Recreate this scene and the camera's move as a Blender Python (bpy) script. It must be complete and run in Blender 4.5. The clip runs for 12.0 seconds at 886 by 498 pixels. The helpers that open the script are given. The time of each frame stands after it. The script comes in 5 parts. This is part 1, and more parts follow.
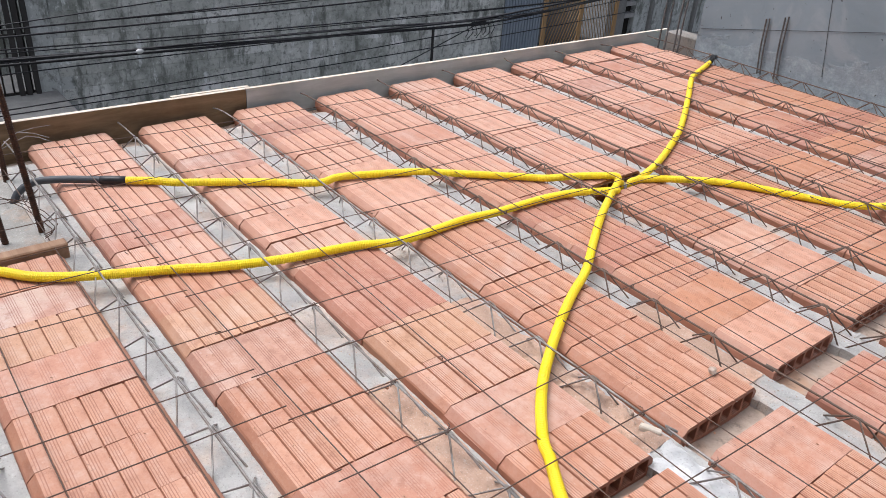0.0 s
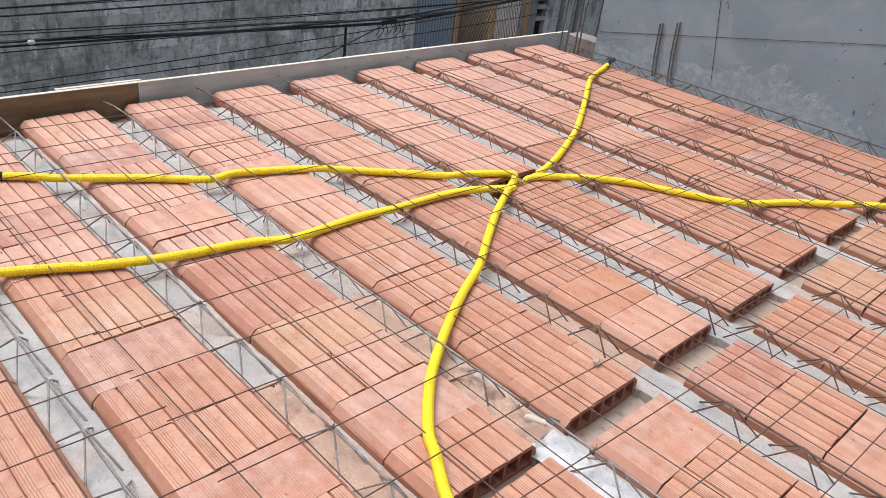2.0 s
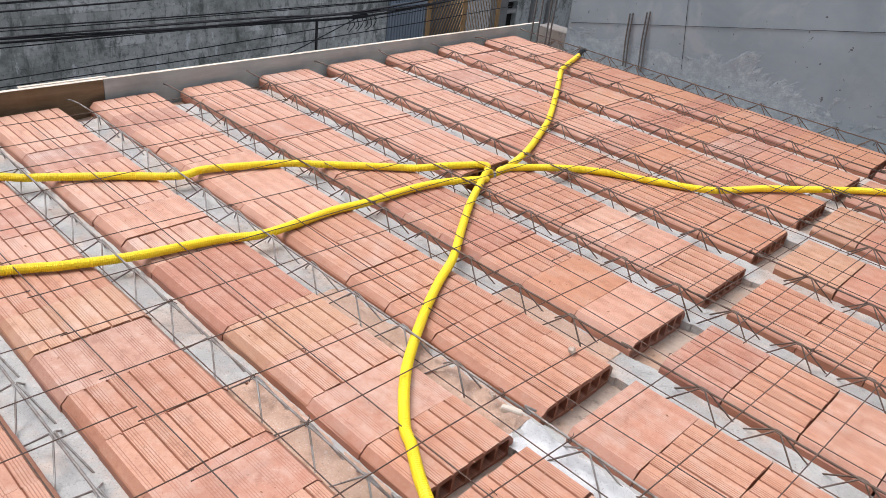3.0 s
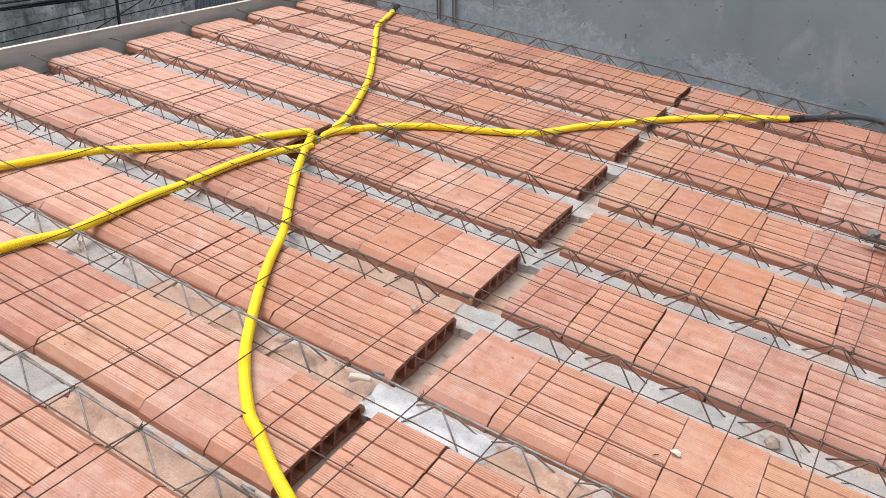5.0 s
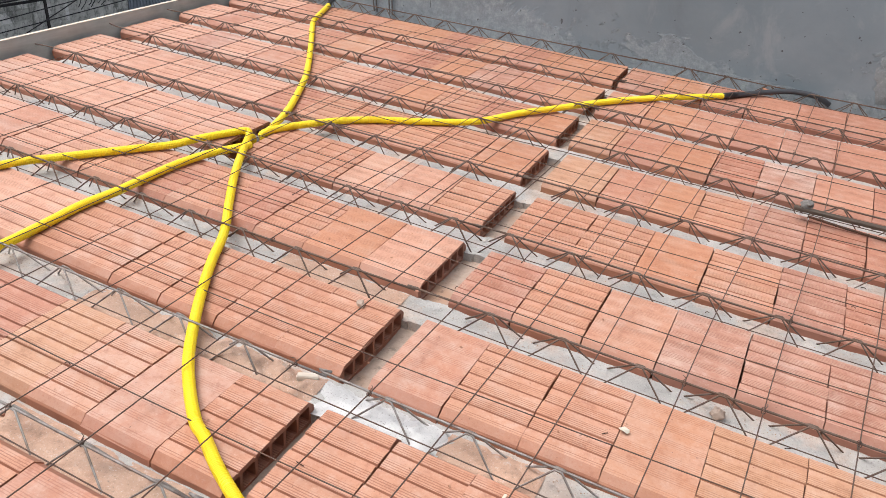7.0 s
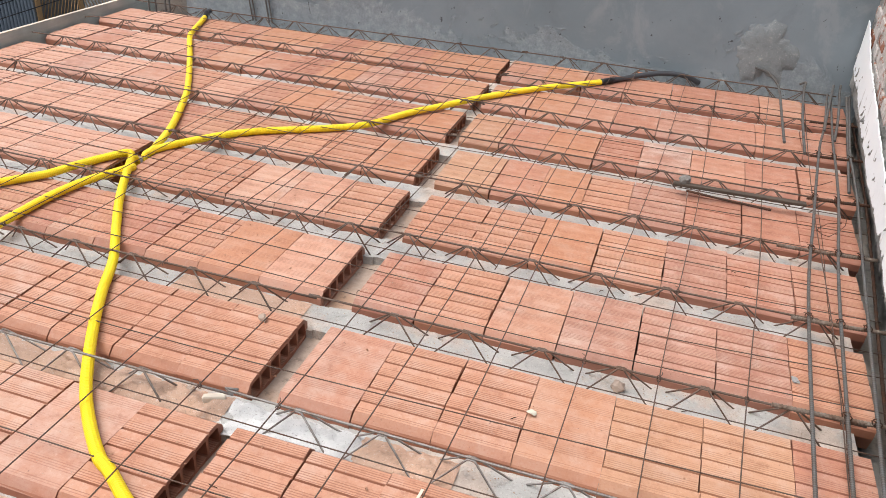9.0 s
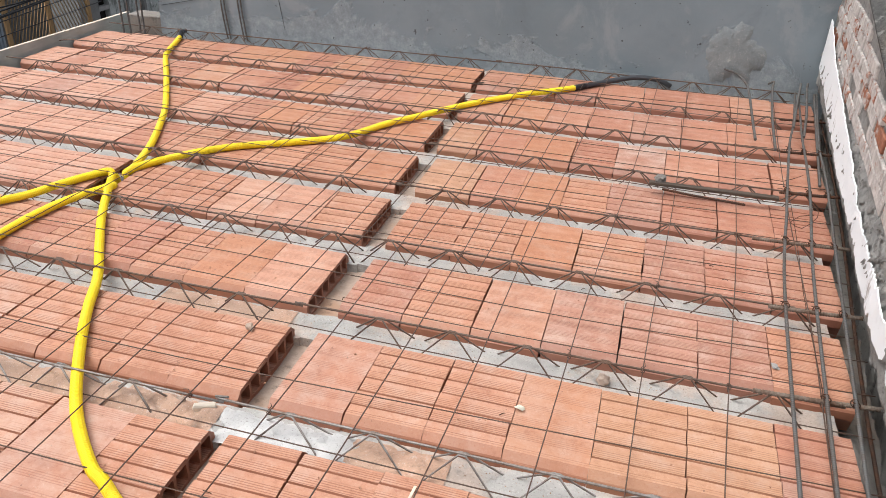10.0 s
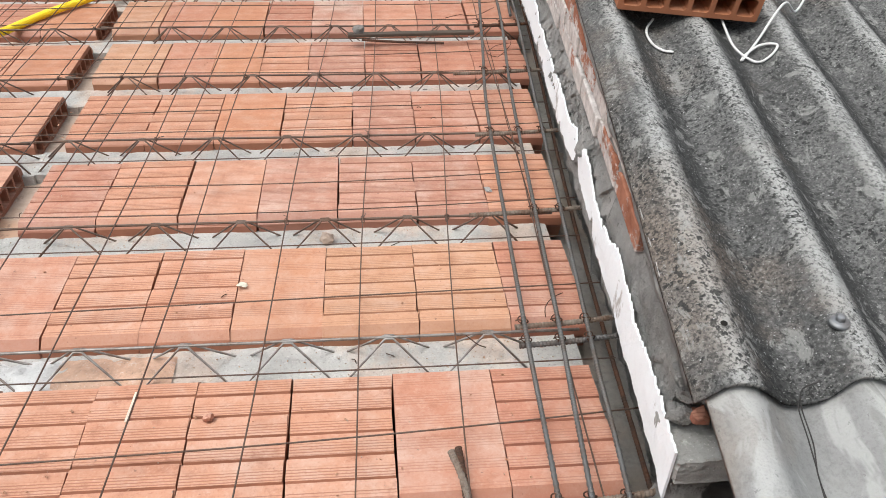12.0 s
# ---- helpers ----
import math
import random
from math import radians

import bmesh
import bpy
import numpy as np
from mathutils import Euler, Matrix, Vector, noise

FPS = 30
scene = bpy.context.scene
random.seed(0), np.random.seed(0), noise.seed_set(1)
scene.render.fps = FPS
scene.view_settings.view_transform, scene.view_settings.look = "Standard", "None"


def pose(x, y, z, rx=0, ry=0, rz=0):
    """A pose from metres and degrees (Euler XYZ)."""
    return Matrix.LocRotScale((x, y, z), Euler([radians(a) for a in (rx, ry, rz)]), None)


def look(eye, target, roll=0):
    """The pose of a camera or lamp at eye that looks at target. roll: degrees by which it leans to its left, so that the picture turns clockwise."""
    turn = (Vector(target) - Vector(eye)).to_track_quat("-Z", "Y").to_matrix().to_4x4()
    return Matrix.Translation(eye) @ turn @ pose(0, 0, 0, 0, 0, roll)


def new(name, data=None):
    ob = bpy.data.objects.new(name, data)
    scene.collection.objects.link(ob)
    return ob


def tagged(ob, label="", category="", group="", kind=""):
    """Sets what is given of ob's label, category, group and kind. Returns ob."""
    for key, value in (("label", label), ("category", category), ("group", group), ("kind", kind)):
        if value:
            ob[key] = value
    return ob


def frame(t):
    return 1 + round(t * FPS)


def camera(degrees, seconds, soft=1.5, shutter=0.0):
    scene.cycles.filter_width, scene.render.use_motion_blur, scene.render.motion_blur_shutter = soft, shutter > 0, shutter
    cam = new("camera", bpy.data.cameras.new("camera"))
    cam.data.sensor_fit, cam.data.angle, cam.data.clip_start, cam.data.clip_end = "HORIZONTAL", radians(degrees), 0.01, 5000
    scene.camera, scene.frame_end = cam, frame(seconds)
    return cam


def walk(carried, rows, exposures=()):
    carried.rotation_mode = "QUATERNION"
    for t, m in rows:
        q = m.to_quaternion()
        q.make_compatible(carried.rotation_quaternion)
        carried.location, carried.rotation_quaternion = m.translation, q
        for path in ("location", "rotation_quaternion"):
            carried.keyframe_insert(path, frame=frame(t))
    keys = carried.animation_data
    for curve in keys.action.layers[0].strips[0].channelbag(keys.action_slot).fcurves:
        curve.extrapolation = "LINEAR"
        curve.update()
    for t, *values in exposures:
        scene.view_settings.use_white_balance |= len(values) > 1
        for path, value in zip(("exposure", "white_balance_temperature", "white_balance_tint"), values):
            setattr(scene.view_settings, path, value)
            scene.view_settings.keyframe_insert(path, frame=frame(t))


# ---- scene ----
cam = camera(59.2, 12.0, soft=0.65)
PATH = [
    (0, (0.851, -0.823, 1.248), (-0.482, 0.297, 0.264), 4.4),
    (0.5, (0.884, -0.793, 1.257), (-0.366, 0.427, 0.284), 5.5),
    (1, (0.895, -0.778, 1.254), (-0.309, 0.489, 0.282), 6.5),
    (1.5, (0.899, -0.776, 1.252), (-0.3, 0.501, 0.288), 7.1),
    (2, (0.907, -0.771, 1.248), (-0.29, 0.508, 0.282), 7.4),
    (2.5, (0.91, -0.765, 1.244), (-0.275, 0.522, 0.275), 7.4),
    (4.5, (0.907, -0.715, 1.213), (-0.007, 0.762, 0.223), 6.3),
    (5, (0.921, -0.692, 1.212), (0.106, 0.83, 0.202), 6.2),
    (5.5, (0.936, -0.671, 1.216), (0.187, 0.884, 0.205), 5.8),
    (6, (0.941, -0.666, 1.216), (0.209, 0.898, 0.208), 5.9),
    (6.5, (0.942, -0.673, 1.211), (0.219, 0.893, 0.2), 5.5),
    (8.5, (0.972, -0.671, 1.214), (0.399, 0.946, 0.186), 3.2),
    (9, (0.978, -0.68, 1.227), (0.488, 0.98, 0.224), 3.5),
    (9.5, (0.971, -0.699, 1.224), (0.486, 0.971, 0.236), 4.0),
    (10, (0.987, -0.723, 1.214), (0.536, 0.968, 0.247), 2.1),
    (10.5, (1.03, -0.714, 1.177), (0.73, 0.987, 0.168), 0.5),
    (11, (1.061, -0.69, 1.098), (0.97, 0.966, -0.019), 1.2),
    (11.5, (1.096, -0.674, 1.093), (1.262, 0.945, -0.07), 0.8),
    (12, (1.102, -0.662, 1.104), (1.275, 0.937, -0.085), 1.7),
]
walk(cam, [(t, look(eye, target, roll)) for t, eye, target, roll in PATH],
     [(0.0, 0.42, 6120, 12), (2.7, 0.43, 6150, 12), (5.5, 0.42, 6300, 12), (8.5, 0.41, 6480, 11), (10.5, 0.40, 6450, 10), (11.0, 0.37, 6420, 10), (12.0, 0.46, 6380, 8)])

# ---------------------------------------------------------------- light
world = bpy.data.worlds.new("overcast_sky")
scene.world = world
world.use_nodes = True
wn = world.node_tree.nodes
sky = wn.new("ShaderNodeTexSky")
sky.sky_type = "NISHITA"
sky.sun_disc = False
sky.sun_elevation, sky.sun_rotation = radians(66), radians(239)
sky.air_density, sky.dust_density, sky.ozone_density = 1.0, 5.0, 1.0
hsv = wn.new("ShaderNodeHueSaturation")
hsv.inputs["Saturation"].default_value = 0.35
world.node_tree.links.new(sky.outputs[0], hsv.inputs["Color"])
world.node_tree.links.new(hsv.outputs[0], wn["Background"].inputs[0])
wn["Background"].inputs[1].default_value = 0.15
sun_data = bpy.data.lights.new("sun", "SUN")
sun_data.energy, sun_data.angle, sun_data.color = 1.5, radians(45), (1.0, 0.98, 0.955)
sun = new("sun", sun_data)
sun.matrix_world = look((-2.3, -1.4, 6.0), (0, 0, 0))

# ---------------------------------------------------------------- materials


class Nodes:
    """A small wrapper to write node materials in few lines."""

    def __init__(self, name, rough=0.8, metal=0.0, spec=0.4):
        self.mat = bpy.data.materials.new(name)
        self.mat.use_nodes = True
        self.t = self.mat.node_tree
        self.b = self.t.nodes["Principled BSDF"]
        self.b.inputs["Roughness"].default_value = rough
        self.b.inputs["Metallic"].default_value = metal
        self.b.inputs["Specular IOR Level"].default_value = spec
        self.coord = self.t.nodes.new("ShaderNodeTexCoord")

    def add(self, kind):
        return self.t.nodes.new(kind)

    def link(self, a, b):
        self.t.links.new(a, b)

    def noise(self, scale, detail=6.0, rough=0.6, space="Object", stretch=None, distort=0.0):
        n = self.add("ShaderNodeTexNoise")
        n.inputs["Scale"].default_value, n.inputs["Detail"].default_value = scale, detail
        n.inputs["Roughness"].default_value, n.inputs["Distortion"].default_value = rough, distort
        vec = self.coord.outputs[space]
        if stretch:
            m = self.add("ShaderNodeMapping")
            m.inputs["Scale"].default_value = stretch
            self.link(vec, m.inputs[0])
            vec = m.outputs[0]
        self.link(vec, n.inputs["Vector"])
        return n.outputs["Fac"]

    def shifted(self, scale, detail=6.0, rough=0.6, stretch=(1, 1, 1)):
        """Noise that differs from object to object."""
        info = self.add("ShaderNodeObjectInfo")
        m = self.add("ShaderNodeMath")
        m.operation = "MULTIPLY"
        m.inputs[1].default_value = 37.0
        self.link(info.outputs["Random"], m.inputs[0])
        mp = self.add("ShaderNodeMapping")
        mp.inputs["Scale"].default_value = stretch
        self.link(self.coord.outputs["Object"], mp.inputs[0])
        v = self.add("ShaderNodeVectorMath")
        v.operation = "ADD"
        self.link(mp.outputs[0], v.inputs[0])
        self.link(m.outputs[0], v.inputs[1])
        n = self.add("ShaderNodeTexNoise")
        n.inputs["Scale"].default_value, n.inputs["Detail"].default_value, n.inputs["Roughness"].default_value = scale, detail, rough
        self.link(v.outputs[0], n.inputs["Vector"])
        return n.outputs["Fac"]

    def random(self):
        return self.add("ShaderNodeObjectInfo").outputs["Random"]

    def ramp(self, fac, *stops):
        r = self.add("ShaderNodeValToRGB")
        e = r.color_ramp.elements
        while len(e) < len(stops):
            e.new(0.5)
        for el, (p, c) in zip(e, stops):
            el.position = p
            el.color = (c, c, c, 1) if isinstance(c, (int, float)) else (*c, 1)
        self.link(fac, r.inputs[0])
        return r.outputs[0]

    def mix(self, fac, a, b, mode="MIX"):
        m = self.add("ShaderNodeMix")
        m.data_type, m.blend_type = "RGBA", mode
        for i, v in ((0, fac), (6, a), (7, b)):
            sock = m.inputs[i]
            if isinstance(v, (int, float)):
                sock.default_value = (v, v, v, 1) if i else v
            elif isinstance(v, tuple):
                sock.default_value = (*v, 1)
            else:
                self.link(v, sock)
        return m.outputs[2]

    def color(self, c):
        if isinstance(c, tuple):
            self.b.inputs["Base Color"].default_value = (*c, 1)
        else:
            self.link(c, self.b.inputs["Base Color"])
        return self

    def rough(self, f):
        self.link(f, self.b.inputs["Roughness"])
        return self

    def bump(self, *layers):
        """Layers of (height, strength, distance in metres)."""
        last = None
        for h, s, d in layers:
            bp = self.add("ShaderNodeBump")
            bp.inputs["Strength"].default_value, bp.inputs["Distance"].default_value = s, d
            self.link(h, bp.inputs["Height"])
            if last:
                self.link(last, bp.inputs["Normal"])
            last = bp.outputs[0]
        self.link(last, self.b.inputs["Normal"])
        return self

    def wave(self, axis, scale, distort=0.6):
        w = self.add("ShaderNodeTexWave")
        w.wave_type, w.bands_direction = "BANDS", axis
        w.inputs["Scale"].default_value, w.inputs["Distortion"].default_value = scale, distort
        w.inputs["Detail"].default_value, w.inputs["Detail Scale"].default_value = 2.0, 3.0
        self.link(self.coord.outputs["Object"], w.inputs["Vector"])
        return w.outputs["Fac"]


def clay(name, pale, mid, deep, dust, combed=1.0, tan=(0.60, 0.385, 0.265)):
    n = Nodes(name, rough=0.57, spec=0.5)
    soft = tuple(0.35 * a + 0.65 * m for a, m in zip(deep, mid))
    per = n.ramp(n.random(), (0.0, soft), (0.3, mid), (0.55, tuple(0.5 * (a + m) for a, m in zip(pale, mid))), (0.75, mid), (0.9, tuple(0.3 * a + 0.7 * m for a, m in zip(tan, mid))), (1.0, mid))
    blot = n.shifted(10.0, 6.0, 0.66, (0.85, 1.2, 1))
    c = n.mix(n.ramp(blot, (0.35, 0.0), (0.7, 0.55)), per, pale)
    streak = n.shifted(14.0, 4.0, 0.6, (0.25, 3.0, 1))
    c = n.mix(n.ramp(streak, (0.5, 0.0), (0.72, 0.28)), c, deep)
    haze = n.add("ShaderNodeMath")
    haze.operation = "ADD"
    n.link(n.shifted(6.0, 7.0, 0.68), haze.inputs[0])
    own = n.add("ShaderNodeMath")
    own.operation = "MULTIPLY"
    own.inputs[1].default_value = 17.3
    n.link(n.random(), own.inputs[0])
    frac = n.add("ShaderNodeMath")
    frac.operation = "FRACT"
    n.link(own.outputs[0], frac.inputs[0])
    n.link(n.ramp(frac.outputs[0], (0.0, 0.0), (0.7, 0.02), (0.92, 0.12), (1.0, 0.2)), haze.inputs[1])
    c = n.mix(n.ramp(haze.outputs[0], (0.56, 0.0), (0.82, dust)), c, (0.56, 0.47, 0.41))
    film = n.shifted(19.0, 9.0, 0.75, (0.9, 1.1, 1))
    c = n.mix(n.ramp(film, (0.48, 0.0), (0.64, 0.85 * dust)), c, (0.58, 0.42, 0.335))
    c = n.mix(n.ramp(film, (0.34, 0.55), (0.45, 0.0)), c, tuple(0.85 * v for v in deep))
    scuff = n.shifted(42.0, 6.0, 0.8, (0.5, 1.5, 1))
    c = n.mix(n.ramp(scuff, (0.63, 0.0), (0.72, 0.4)), c, (0.64, 0.54, 0.48))
    stain = n.shifted(11.0, 6.0, 0.7)
    c = n.mix(n.ramp(stain, (0.66, 0.0), (0.74, 0.4)), c, (0.24, 0.13, 0.09))
    grit = n.shifted(160.0, 3.0, 0.7)
    c = n.mix(n.ramp(grit, (0.30, 0.45), (0.45, 0.0)), c, deep)
    c = n.mix(n.ramp(grit, (0.58, 0.0), (0.72, 0.35)), c, (0.64, 0.46, 0.36))
    # fine drawn lines along the bore, fading in and out, none on the sloping shoulders
    comb = n.ramp(n.wave("Y", 51.0, 0.9), (0.58, 0.0), (0.88, 1.0))
    patch = n.ramp(n.shifted(9.0, 4.0, 0.65, (0.25, 2.2, 1)), (0.28, 0.1), (0.42, 1.0))
    across = n.add("ShaderNodeSeparateXYZ")
    n.link(n.coord.outputs["Object"], across.inputs[0])
    far = n.add("ShaderNodeMath")
    far.operation = "ABSOLUTE"
    n.link(across.outputs["Y"], far.inputs[0])
    tooth = n.add("ShaderNodeMath")
    tooth.operation = "MULTIPLY_ADD"
    tooth.inputs[1].default_value, tooth.inputs[2].default_value = 1 / 0.0515, 10.0
    n.link(across.outputs["Y"], tooth.inputs[0])
    band = n.add("ShaderNodeMath")
    band.operation = "FRACT"
    n.link(tooth.outputs[0], band.inputs[0])
    comb = n.mix(1.0, comb, n.ramp(band.outputs[0], (0.04, 0.12), (0.12, 1.0), (0.56, 1.0), (0.64, 0.12)), "MULTIPLY")
    lines = n.mix(1.0, n.mix(1.0, comb, patch, "MULTIPLY"), n.ramp(far.outputs[0], (0.131, 1.0), (0.136, 0.0)), "MULTIPLY")
    c = n.mix(n.ramp(lines, (0.1, 0.0), (0.9, 0.9 * combed)), c, tuple(0.74 * v for v in deep))
    speck = n.shifted(75.0, 2.0, 0.5)
    c = n.mix(n.ramp(speck, (0.735, 0.0), (0.76, 0.6)), c, (0.16, 0.09, 0.065))
    # upright sides and groove walls: cleaner clay, also darkened in colour for shade
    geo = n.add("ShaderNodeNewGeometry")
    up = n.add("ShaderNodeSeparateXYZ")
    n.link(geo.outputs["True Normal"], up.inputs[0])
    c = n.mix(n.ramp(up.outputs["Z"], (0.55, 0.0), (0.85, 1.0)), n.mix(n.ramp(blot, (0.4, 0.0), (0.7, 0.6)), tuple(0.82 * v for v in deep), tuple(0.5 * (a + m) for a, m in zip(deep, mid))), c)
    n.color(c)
    wavy = n.shifted(5.0, 3.0, 0.5, (0.5, 4.0, 1))
    n.bump((wavy, 0.5, 0.004), (lines, -0.9 * combed, 0.0016), (grit, 0.4, 0.0012), (blot, 0.3, 0.003))
    return n.mat


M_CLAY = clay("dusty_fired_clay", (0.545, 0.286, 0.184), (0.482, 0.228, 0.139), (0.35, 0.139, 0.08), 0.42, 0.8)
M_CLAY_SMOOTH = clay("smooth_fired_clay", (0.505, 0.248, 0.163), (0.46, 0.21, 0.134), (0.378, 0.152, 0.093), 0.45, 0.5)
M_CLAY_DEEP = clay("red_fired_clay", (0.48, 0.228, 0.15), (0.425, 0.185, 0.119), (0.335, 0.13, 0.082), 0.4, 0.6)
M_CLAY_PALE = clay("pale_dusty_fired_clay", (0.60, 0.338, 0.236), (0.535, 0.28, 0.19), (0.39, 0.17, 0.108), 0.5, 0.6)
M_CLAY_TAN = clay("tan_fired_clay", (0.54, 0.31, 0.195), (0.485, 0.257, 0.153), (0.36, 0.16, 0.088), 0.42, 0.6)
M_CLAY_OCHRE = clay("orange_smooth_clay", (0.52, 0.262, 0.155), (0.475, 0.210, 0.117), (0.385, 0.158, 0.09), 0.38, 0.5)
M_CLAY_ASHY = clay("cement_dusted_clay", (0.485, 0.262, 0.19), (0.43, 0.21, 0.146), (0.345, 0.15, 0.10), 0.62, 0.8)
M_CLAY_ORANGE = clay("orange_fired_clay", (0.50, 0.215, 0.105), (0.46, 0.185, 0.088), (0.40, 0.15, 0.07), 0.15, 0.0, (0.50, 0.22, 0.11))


def concrete(name, lo, hi, sand=None, amount=0.0, spots=0.0, bump=0.004, tint=(1.0, 0.99, 0.96)):
    n = Nodes(name, rough=0.92, spec=0.25)
    big, fine = n.noise(4.0, 6, 0.62, "Object"), n.noise(70.0, 5, 0.7, "Object")
    lo3, hi3 = tuple(lo * k for k in tint), tuple(hi * k for k in tint)
    c = n.ramp(big, (0.3, lo3), (0.7, hi3))
    c = n.mix(n.ramp(fine, (0.3, 0.4), (0.6, 0.0)), c, tuple(0.6 * v for v in lo3))
    if sand:
        c = n.mix(n.ramp(n.noise(2.6, 5, 0.65, "Object"), (0.5, 0.0), (0.6, amount)), c, sand)
    if spots:
        c = n.mix(n.ramp(n.noise(26.0, 6, 0.7, "Object"), (0.56, 0.0), (0.66, spots)), c, (0.035, 0.035, 0.035))
    n.color(c)
    n.bump((fine, 0.6, bump), (big, 0.3, bump * 2))
    return n.mat


def gritty_concrete(name, lo, hi, sand, amount):
    """Sandy concrete: pale paste, fine dark and light grit, patches of reddish sand."""
    n = Nodes(name, rough=0.95, spec=0.2)
    big, mid, fine = n.noise(5.0, 6, 0.65), n.noise(34.0, 7, 0.72), n.noise(210.0, 3, 0.7)
    c = n.ramp(big, (0.32, lo), (0.68, hi))
    c = n.mix(n.ramp(n.noise(3.1, 7, 0.7), (0.50, 0.0), (0.60, amount)), c, n.mix(n.ramp(mid, (0.4, 0.0), (0.6, 1.0)), sand, tuple(1.25 * v for v in sand)))
    c = n.mix(n.ramp(mid, (0.30, 0.5), (0.44, 0.0)), c, tuple(0.62 * v for v in lo))
    c = n.mix(n.ramp(mid, (0.58, 0.0), (0.70, 0.4)), c, (0.66, 0.65, 0.62))
    c = n.mix(n.ramp(fine, (0.30, 0.6), (0.42, 0.0)), c, (0.17, 0.15, 0.13))
    c = n.mix(n.ramp(fine, (0.60, 0.0), (0.70, 0.5)), c, (0.70, 0.68, 0.64))
    n.color(c)
    n.bump((big, 0.3, 0.008), (mid, 0.7, 0.006), (fine, 0.7, 0.002))
    return n.mat


M_JOIST = gritty_concrete("joist_concrete", (0.36, 0.355, 0.335), (0.50, 0.49, 0.465), (0.46, 0.35, 0.275), 0.6)
M_PAD = gritty_concrete("dusty_pad_concrete", (0.25, 0.24, 0.22), (0.40, 0.385, 0.355), (0.34, 0.245, 0.185), 0.75)
M_SHELF = gritty_concrete("pale_broken_block", (0.27, 0.27, 0.26), (0.42, 0.415, 0.40), (0.30, 0.28, 0.26), 0.4)
M_BEAM = concrete("beam_concrete", 0.37, 0.52, (0.45, 0.29, 0.20), 0.95, spots=0.4, tint=(1.0, 0.79, 0.64))


def crumbly_mortar():
    n = Nodes("weathered_mortar", rough=0.95, spec=0.15)
    big, mid, fine = n.noise(6.0, 7, 0.65), n.noise(28.0, 7, 0.75), n.noise(120.0, 5, 0.75)
    c = n.ramp(big, (0.3, (0.23, 0.228, 0.218)), (0.5, (0.40, 0.395, 0.38)), (0.72, (0.56, 0.55, 0.53)))
    c = n.mix(n.ramp(mid, (0.33, 0.75), (0.44, 0.0)), c, (0.05, 0.049, 0.047))
    c = n.mix(n.ramp(fine, (0.56, 0.0), (0.68, 0.6)), c, (0.34, 0.33, 0.31))
    c = n.mix(n.ramp(n.noise(2.2, 8, 0.72), (0.50, 0.0), (0.62, 0.2)), c, (0.07, 0.071, 0.069))
    n.color(c)
    n.bump((mid, 1.0, 0.022), (fine, 1.0, 0.007))
    return n.mat


M_MORTAR = crumbly_mortar()
M_DIRTY = concrete("dirty_concrete", 0.17, 0.28, (0.25, 0.20, 0.16), 0.6, spots=0.4, tint=(1.0, 0.95, 0.88))
M_FACADE = concrete("facade_cement", 0.25, 0.36)
M_GROUND = concrete("street_asphalt", 0.05, 0.09)
M_PAVE = concrete("pavement_concrete", 0.16, 0.24)
# cement with the shade put into its colour, for the gate's backing
M_DARKWALL = concrete("shaded_cement", 0.12, 0.2)


def steel_mat(name, base, rust, amount, rough=0.5, metal=0.7, ribs=None):
    n = Nodes(name, rough=rough, metal=metal)
    n.color(n.mix(n.ramp(n.noise(30.0, 5, 0.7), (0.42, 0.0), (0.62, amount)), base, rust))
    if ribs:
        n.bump((n.wave(ribs, 45.0, 0.0), 0.8, 0.0015))
    return n.mat


M_STEEL = steel_mat("bright_drawn_wire", (0.27, 0.255, 0.24), (0.15, 0.105, 0.08), 0.8, 0.5, 0.5)
M_BROWNWIRE = steel_mat("rust_brown_wire", (0.135, 0.098, 0.078), (0.12, 0.07, 0.046), 0.9, 0.7, 0.2)
M_WIRE = steel_mat("brown_mesh_wire", (0.10, 0.072, 0.058), (0.12, 0.062, 0.04), 0.9, 0.65, 0.2)
M_REBAR = steel_mat("grey_ribbed_rebar", (0.115, 0.116, 0.115), (0.10, 0.074, 0.058), 0.7, 0.6, 0.3)
M_RUST = steel_mat("rusty_rebar", (0.06, 0.037, 0.027), (0.115, 0.05, 0.027), 0.8, 0.9, 0.2)
M_CEMBAR = steel_mat("cement_crusted_bar", (0.20, 0.165, 0.135), (0.12, 0.07, 0.045), 0.9, 0.9, 0.1)


def yellow_plastic():
    n = Nodes("yellow_plastic", rough=0.42, spec=0.45)
    n.color(n.mix(n.ramp(n.noise(12.0, 5, 0.6), (0.45, 0.0), (0.75, 0.35)), (0.90, 0.68, 0.014), (0.78, 0.57, 0.06)))
    return n.mat


M_YELLOW = yellow_plastic()
M_BLACK = Nodes("black_pipe", rough=0.5).color((0.055, 0.06, 0.068)).mat
M_TAPE = Nodes("black_tape", rough=0.35).color((0.02, 0.02, 0.022)).mat
M_CABLE = Nodes("black_cable", rough=0.6).color((0.012, 0.012, 0.014)).mat
M_WHITECABLE = Nodes("white_cable", rough=0.5).color((0.62, 0.62, 0.6)).mat
M_GREYPVC = Nodes("grey_pvc", rough=0.5).color((0.30, 0.31, 0.32)).mat
# near-black colour standing in for the unlit depth of holes and recesses
M_DARK = Nodes("dark_cavity", rough=0.95, spec=0.1).color((0.02, 0.018, 0.016)).mat


